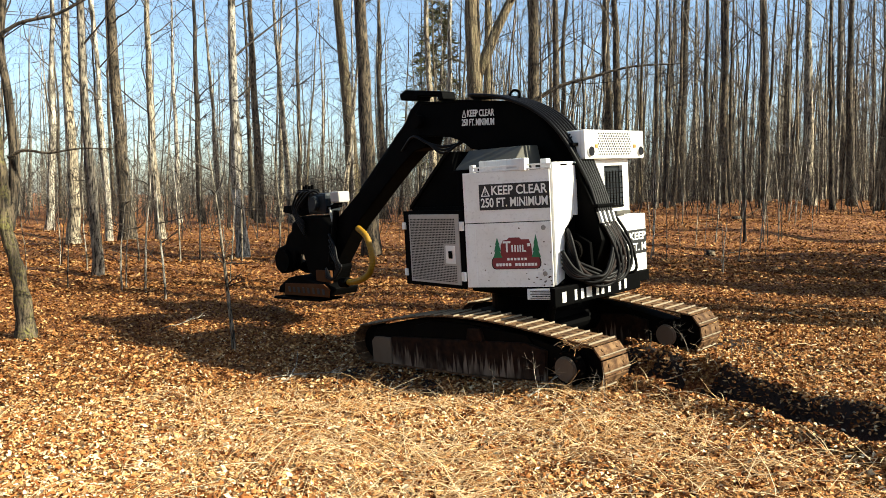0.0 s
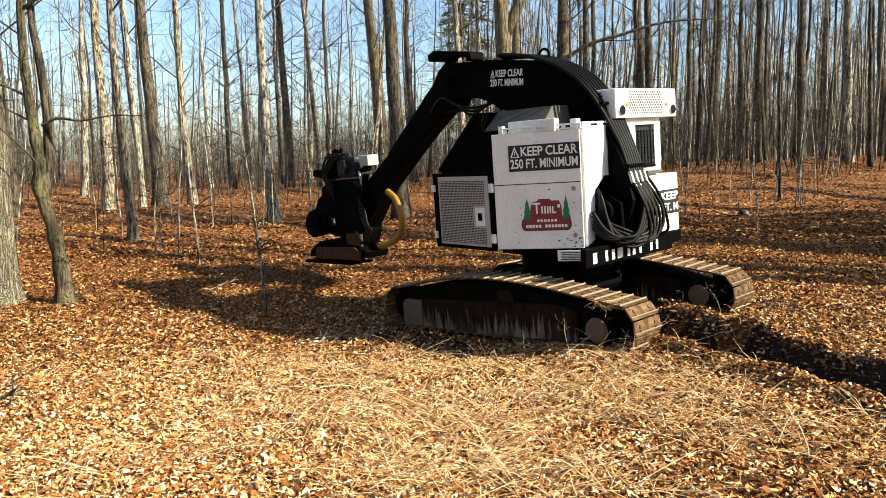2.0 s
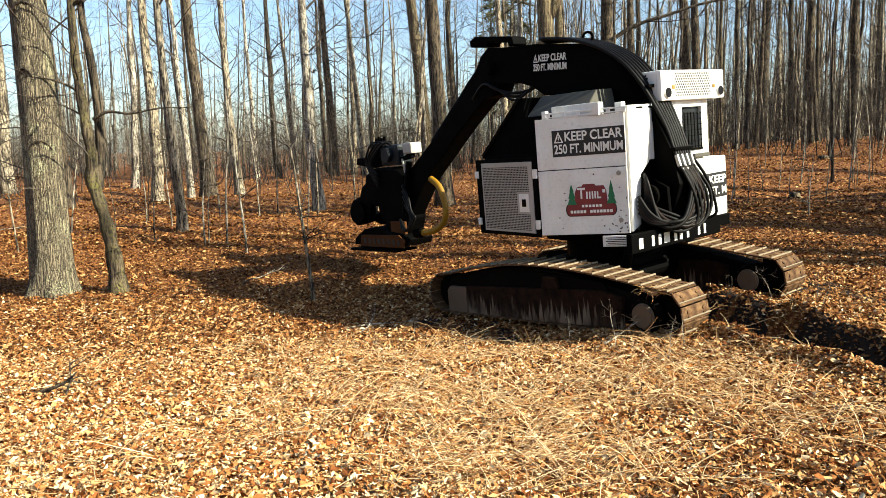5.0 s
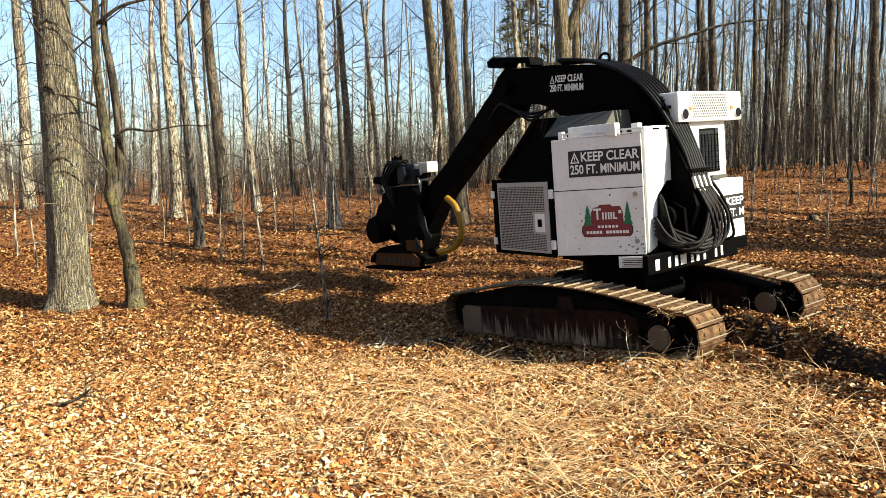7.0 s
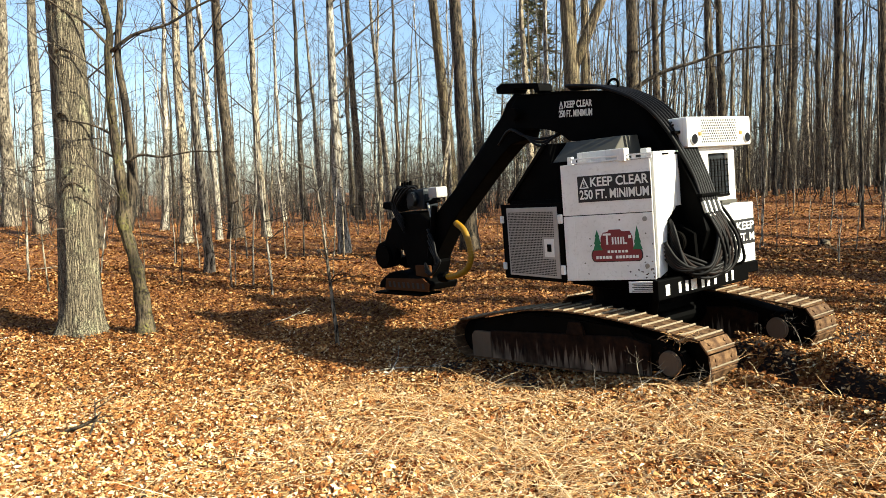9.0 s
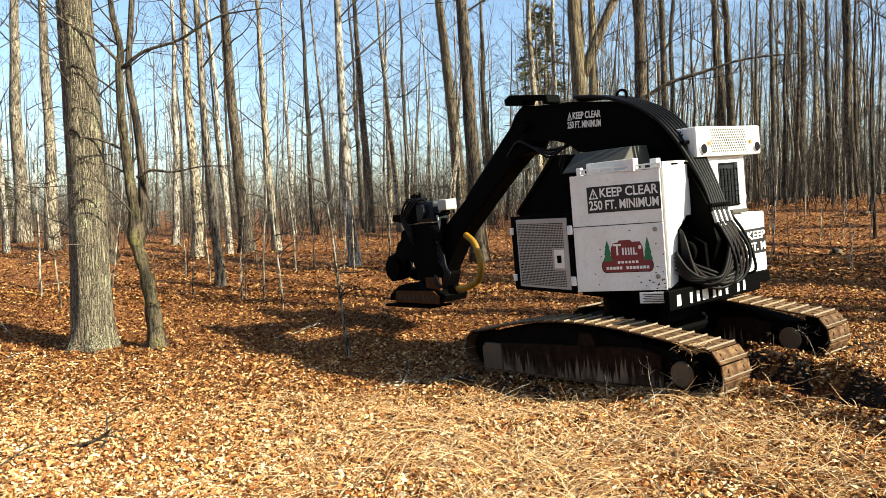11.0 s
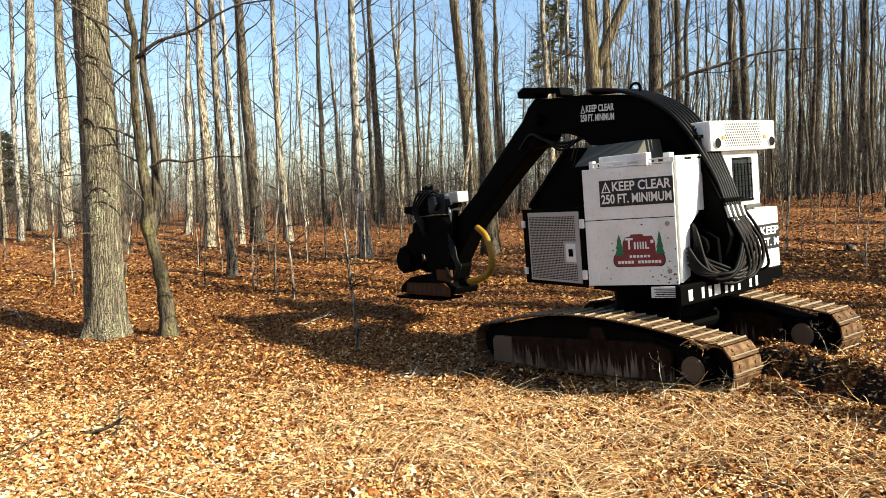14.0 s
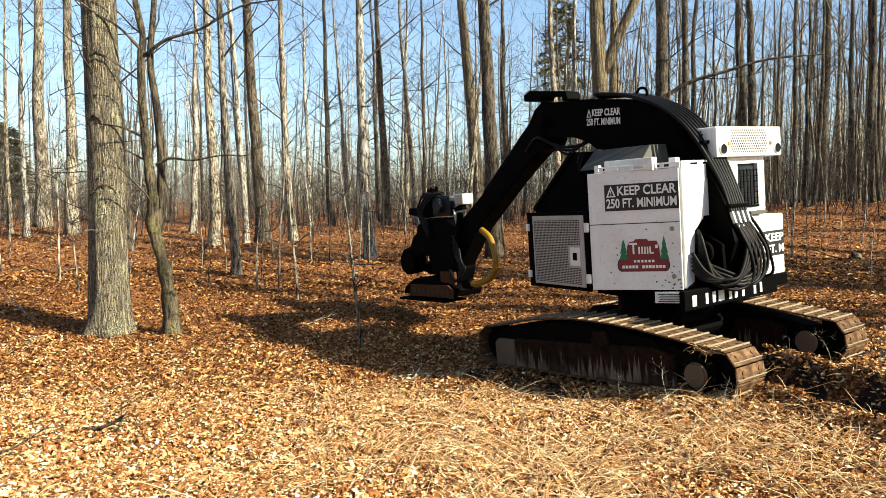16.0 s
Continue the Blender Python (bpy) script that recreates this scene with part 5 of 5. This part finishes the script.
sapling(-1.29, 12.55, 3.2, "mottled crooked sapling standing in the shade", twig_count=14, material=BARK_GREY, thick=1.4, wander=0.03, reach=0.3)
for x, y, h in ((-4.1, 17.6, 2.8), (-3.55, 17.2, 3.4), (-3.0, 16.4, 3.6), (-8.5, 17.65, 4.2), (-2.2, 21.0, 2.4), (-5.3, 19.5, 2.2),
                (-6.2, 20.5, 1.8), (-0.6, 23.0, 2.0), (9.4, 17.5, 1.6), (12.6, 24.0, 2.6), (-9.5, 16.2, 2.2), (-7.4, 18.8, 2.6), (-3.4, 20.6, 3.0)):
    sapling(x, y, h, "thin leafless sapling standing in fallen leaves", twig_count=9, material=BARK_PALE)
for _ in range(46):
    y = rng.uniform(16, 34)
    x = rng.uniform(-0.55, 0.62) * y
    if y < 21 and -1.5 < x < 9:
        continue
    sapling(x, y, rng.uniform(0.9, 3.2), "thin leafless sapling standing in fallen leaves", twig_count=7, thick=0.7, material=rng.choice((BARK_PALE, BARK_GREY, BARK_DARK)))
for x, y, h in ((-1.9, 20.5, 4.2), (-0.4, 21.5, 4.6), (-3.2, 22.5, 4.4), (0.6, 24.5, 5.0), (-7.6, 16.6, 3.4), (-10.8, 19.5, 4.2), (-1.2, 25.5, 5.0), (-5.0, 23.5, 4.4), (3.4, 27.0, 4.8), (-12.5, 23.0, 4.0)):
    sapling(x, y, h, "bushy understory sapling with fine bare twigs", twig_count=34, thick=0.8, reach=0.42, material=BARK_GREY)
for _ in range(20):
    y = rng.uniform(21, 35)
    sapling(rng.uniform(0.42, 0.68) * y, y, rng.uniform(1.4, 4.2), "pale thin sapling standing on the leafy slope", twig_count=8, thick=0.75, material=BARK_PALE, lean=(rng.gauss(0, 0.08), 0))
for x, y in ((1.9, 8.55), (2.35, 8.3), (0.85, 9.2), (1.35, 8.9), (-0.35, 10.5), (0.2, 9.9), (3.0, 8.0), (4.6, 9.3), (4.9, 8.8), (5.3, 9.6), (2.7, 7.6), (4.3, 9.9)):
    sapling(x, y, rng.uniform(0.35, 0.75), "dry bare weed stalk beside the tracks", twig_count=5, material=BARK_PALE, reach=0.4, thick=0.45, wander=0.12)


def stick(x, y, length, turn, r=0.014, material=BARK_DARK):
    b = Buf()
    p = bend((0, 0, 0.03), (math.cos(turn), math.sin(turn), 0.05), length, 7, 0.12, -0.004)
    b.tube(p, [r * (1 - 0.1 * i) for i in range(len(p))], 5)
    for _ in range(3):
        i = rng.randint(2, 6)
        t = bend(p[i], (math.cos(turn + rng.choice((-1, 1)) * 0.7), math.sin(turn + 0.5), 0.08), length * 0.35, 4, 0.15)
        b.tube(t, [r * 0.5 * (1 - 0.2 * k) for k in range(len(t))], 4)
    o = tagged(new("fallen_stick", b.mesh("fallen_stick", material)), "dry fallen stick lying on the leaves", "stick", group="fallen sticks")
    o.location = (x, y, floor_at(x, y))


for x, y, l, a in ((-0.75, 11.0, 1.1, 0.4), (-0.5, 10.8, 0.9, 1.0), (-3.1, 7.6, 0.9, 2.6), (-2.9, 6.9, 1.0, 2.0), (-2.7, 13.9, 0.9, 0.7), (-6.9, 13.0, 1.1, 0.6),
                   (2.0, 8.3, 0.8, 0.3), (0.6, 9.8, 0.7, 0.5), (-3.6, 5.9, 0.7, 0.2), (1.5, 8.6, 0.7, -0.3), (-10.5, 21.5, 2.0, 0.1), (4.9, 8.2, 0.8, 0.8), (-7.6, 14.6, 1.6, 2.4), (-8.9, 16.5, 1.8, 0.5), (-7.0, 13.2, 0.9, 1.2), (-8.2, 15.2, 1.4, 0.1)):
    stick(x, y, l, a, material=BARK_PALE if y > 8 else BARK_DARK)

# dark pieces of a broken branch in the open
stick(-2.21, 5.59, 0.81, -0.95, 0.028, BARK_DARK)
stick(-1.74, 4.93, 0.84, -1.06, 0.034, BARK_DARK)
stick(-3.32, 7.25, 0.59, -0.43, 0.026, BARK_DARK)


def stump(x, y, r, h):
    """A rotten low stump with a ragged top."""
    b = Buf()
    n, rings = 18, 6
    for k in range(rings + 1):
        z = h * k / rings
        for a in range(n):
            w = 2 * math.pi * a / n
            rr = r * (1 + 0.7 * math.exp(-z / 0.08) + 0.25 * noise.noise((math.cos(w) * 2, math.sin(w) * 2, z * 3 + x)))
            up = 0.12 * noise.noise((math.cos(w) * 3 + x, math.sin(w) * 3, 4)) if k == rings else 0
            b.v.append(Vector((rr * math.cos(w), rr * math.sin(w), z - 0.06 + up)))
    for k in range(rings):
        for a in range(n):
            p, q = k * n + a, k * n + (a + 1) % n
            b.f.append((p, q, q + n, p + n))
    b.f.append(tuple(rings * n + a for a in range(n)))
    o = tagged(new("stump", b.mesh("stump", BARK_DARK)), "dark rotten tree stump among fallen leaves", "stump", group="stumps")
    o.location = (x, y, floor_at(x, y))


stump(11.4, 22.0, 0.12, 0.2)
stump(16.6, 30.0, 0.16, 0.25)
stump(-0.1, 16.2, 0.075, 0.7)
for x, y, l, a in ((11.2, 21.8, 1.0, 2.8), (11.8, 21.9, 0.8, 0.4), (16.2, 29.5, 2.4, 0.1), (17.2, 30.2, 2.0, 2.7), (6.4, 9.0, 1.0, 0.5), (5.8, 8.3, 0.9, 0.9), (8.6, 15.2, 1.2, 0.2)):
    stick(x, y, l, a, 0.02)


def pine(x, y, h):
    """A conifer deep in the wood: drooping boughs of needle sprays."""
    trunk, crown = Buf(), Buf()
    p = bend((0, 0, -0.1), (0, 0, 1), h, 10, 0.015)
    trunk.tube(p, [0.22 * (1 - 0.095 * i) for i in range(len(p))], 8)
    for k in range(150):
        z = h * (0.22 + 0.77 * k / 150)
        a = rng.uniform(0, 6.283)
        reach = (1 - z / h) * h * 0.26 + 0.5
        c, s = math.cos(a), math.sin(a)
        bough = [Vector((c * reach * u, s * reach * u, z + 0.25 * reach * u - 0.5 * reach * u * u)) for u in (0, 0.35, 0.7, 1.0)]
        crown.tube(bough, [0.03, 0.02, 0.014, 0.006], 3, False)
        for _ in range(16):
            u = rng.uniform(0.25, 1.0)
            q = Vector((c * reach * u, s * reach * u, z + 0.25 * reach * u - 0.5 * reach * u * u))
            tip = q + Vector((rng.gauss(c * 0.3, 0.3), rng.gauss(s * 0.3, 0.3), rng.gauss(-0.05, 0.18)))
            crown.tube([q, q.lerp(tip, 0.5), tip], [0.015, 0.05, 0.006], 3, False)
    o = tagged(new("pine_tree"), "brownish green pine deep among the bare trees", "tree", group="pines")
    o.location = (x, y, lie(x, y))
    part("trunk", trunk, BARK_GREY, o)
    part("crown", crown, NEEDLES, o)


pine(8.4, 58.0, 15.5)
pine(-31.0, 57.0, 7.0)

# ---- fallen leaves ----
lr = np.random.default_rng(5)


def scatter(n, y0, y1, x_of, power=1.0):
    y = y0 + (y1 - y0) * lr.random(n) ** power
    x = x_of(y, lr.random(n)) + lr.normal(0, 0.5, n)
    return x, y + lr.normal(0, 0.3, n)


def leaf_carpet(name, x, y, size, label, material, tilt=0.5):
    bare = np.array([0 < a < 9 and b < 12.5 and ((a < 6.5 and rut_depth(a, b) < -0.06 and lr.random() < 0.95) or lr.random() < 0.6 * churned(a, b)) for a, b in zip(x, y)])
    x, y = x[~bare], y[~bare]
    n = len(x)
    z = np.array([floor_at(a, b) for a, b in zip(x, y)])
    shape = np.array([(0, -0.6), (-0.28, -0.18), (-0.22, 0.25), (0, 0.6), (0.22, 0.25), (0.28, -0.18)])
    s = size * lr.uniform(0.6, 1.35, n)
    fold = lr.uniform(-0.05, 0.42, n)
    curl = lr.uniform(-0.3, 0.8, n)
    wide = lr.uniform(0.7, 1.25, n)
    loc = np.zeros((n, 6, 3))
    loc[:, :, 0] = shape[None, :, 0] * wide[:, None]
    loc[:, :, 1] = shape[None, :, 1]
    loc[:, :, 2] = np.abs(loc[:, :, 0]) * fold[:, None] * 1.6 + curl[:, None] * shape[None, :, 1] ** 2
    loc[:, 1:, :2] *= lr.uniform(0.6, 1.35, (n, 5, 1))
    loc[:, :, 2] += lr.normal(0, 0.12, (n, 6))
    loc *= s[:, None, None]
    yaw, tx, ty = lr.uniform(0, 6.283, n), lr.normal(0, tilt, n), lr.normal(0, tilt, n)
    cx, sx, cy, sy, cz, sz = np.cos(tx), np.sin(tx), np.cos(ty), np.sin(ty), np.cos(yaw), np.sin(yaw)
    px, py, pz = loc[..., 0], loc[..., 1], loc[..., 2]
    py, pz = py * cx[:, None] - pz * sx[:, None], py * sx[:, None] + pz * cx[:, None]
    px, pz = px * cy[:, None] + pz * sy[:, None], -px * sy[:, None] + pz * cy[:, None]
    px, py = px * cz[:, None] - py * sz[:, None], px * sz[:, None] + py * cz[:, None]
    out = np.stack([px + x[:, None], py + y[:, None], pz + (z + lr.uniform(0.012, 0.05, n))[:, None]], -1).reshape(-1, 3)
    i = np.arange(n)[:, None] * 6
    quads = np.concatenate([i + np.array([0, 3, 2, 1]), i + np.array([0, 5, 4, 3])], 1).reshape(-1)
    me = bpy.data.meshes.new(name)
    me.vertices.add(n * 6)
    me.vertices.foreach_set("co", out.reshape(-1))
    me.loops.add(len(quads))
    me.loops.foreach_set("vertex_index", quads.astype(np.int32))
    me.polygons.add(n * 2)
    me.polygons.foreach_set("loop_start", np.arange(0, n * 8, 4, dtype=np.int32))
    me.update(calc_edges=True)
    me.materials.append(material)
    return tagged(new(name, me), label, "leaves", kind="stuff")


x, y = scatter(275000, 3.1, 9.0, lambda y, u: (u - 0.44) * (1.3 * y + 2.5), 1.3)
x2, y2 = scatter(56000, 9.0, 13.5, lambda y, u: (u - 0.44) * (1.3 * y + 2.5), 1.9)
x, y = np.concatenate([x, x2]), np.concatenate([y, y2])
# more of the darker brown leaves towards the right
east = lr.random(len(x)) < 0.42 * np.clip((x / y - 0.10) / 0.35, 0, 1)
leaf_carpet("fallen_leaves", x[east], y[east], 0.042, "dull brown leaves mixed in beside the furrow", LEAF_FAR, 0.5)
x, y = x[~east], y[~east]
small = lr.random(len(x)) < 0.55
leaf_carpet("fallen_leaves", x[small], y[small], 0.032, "small broken tan leaf scraps and crumbs", LEAF, 0.5)
leaf_carpet("fallen_leaves", x[~small], y[~small], 0.048, "dry curled tan and orange fallen leaves", LEAF, 0.5)
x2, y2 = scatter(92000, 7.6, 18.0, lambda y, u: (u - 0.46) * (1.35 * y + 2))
leaf_carpet("fallen_leaves", x2, y2, 0.055, "dry curled brown fallen leaves darkened for half shade", LEAF_FAR, 0.35)
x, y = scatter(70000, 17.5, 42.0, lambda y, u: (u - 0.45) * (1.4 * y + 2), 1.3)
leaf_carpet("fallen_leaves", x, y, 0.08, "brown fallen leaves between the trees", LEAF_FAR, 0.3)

x, y = scatter(26000, -9.0, 3.2, lambda y, u: (u - 0.48) * 30)
leaf_carpet("fallen_leaves", x, y, 0.06, "dry fallen leaves where the camera stands", LEAF, 0.35)

clump = Buf()
spot = buncher.matrix_world @ Vector((-1.62, 1.36, 0.55))
for _ in range(90):
    a = rng.uniform(0, 6.283)
    p0 = spot + Vector((rng.gauss(0, 0.08), rng.gauss(0, 0.08), rng.gauss(0.0, 0.02)))
    p = bend(p0, (math.cos(a), math.sin(a), rng.uniform(-0.4, 0.6)), rng.uniform(0.06, 0.16), 3, 0.2, -0.1)
    clump.tube(p, [0.004, 0.004, 0.003, 0.002], 3, False)
tagged(new("straw_clump", clump.mesh("straw_clump", STRAW)), "torn clump of straw caught on a track", "straw", kind="stuff")

grass = Buf()
for _ in range(13500):
    y = rng.uniform(3.8, 10.0)
    x = rng.gauss(0.22, 0.33) * y
    if noise.noise((x * 0.7, y * 0.7, 9)) < -0.15 or (0.2 < beside_track(x, y) and rng.random() < 0.93) or (x > 2 and churned(x, y) > 0.3 and rng.random() < 0.9):
        continue
    a = rng.uniform(0, 6.283)
    l = rng.uniform(0.10, 0.30) if rng.random() < 0.75 else rng.uniform(0.3, 0.65)
    p = bend((x, y, floor_at(x, y) + 0.02), (math.cos(a), math.sin(a), rng.uniform(0.15, 0.9)), l, 4, 0.12, -0.16)
    grass.tube(p, [0.0036, 0.0033, 0.0028, 0.0022, 0.0014], 3, False)
tagged(new("dry_grass", grass.mesh("dry_grass", STRAW)), "straw-coloured dry grass blades among the leaves", "grass", kind="stuff")
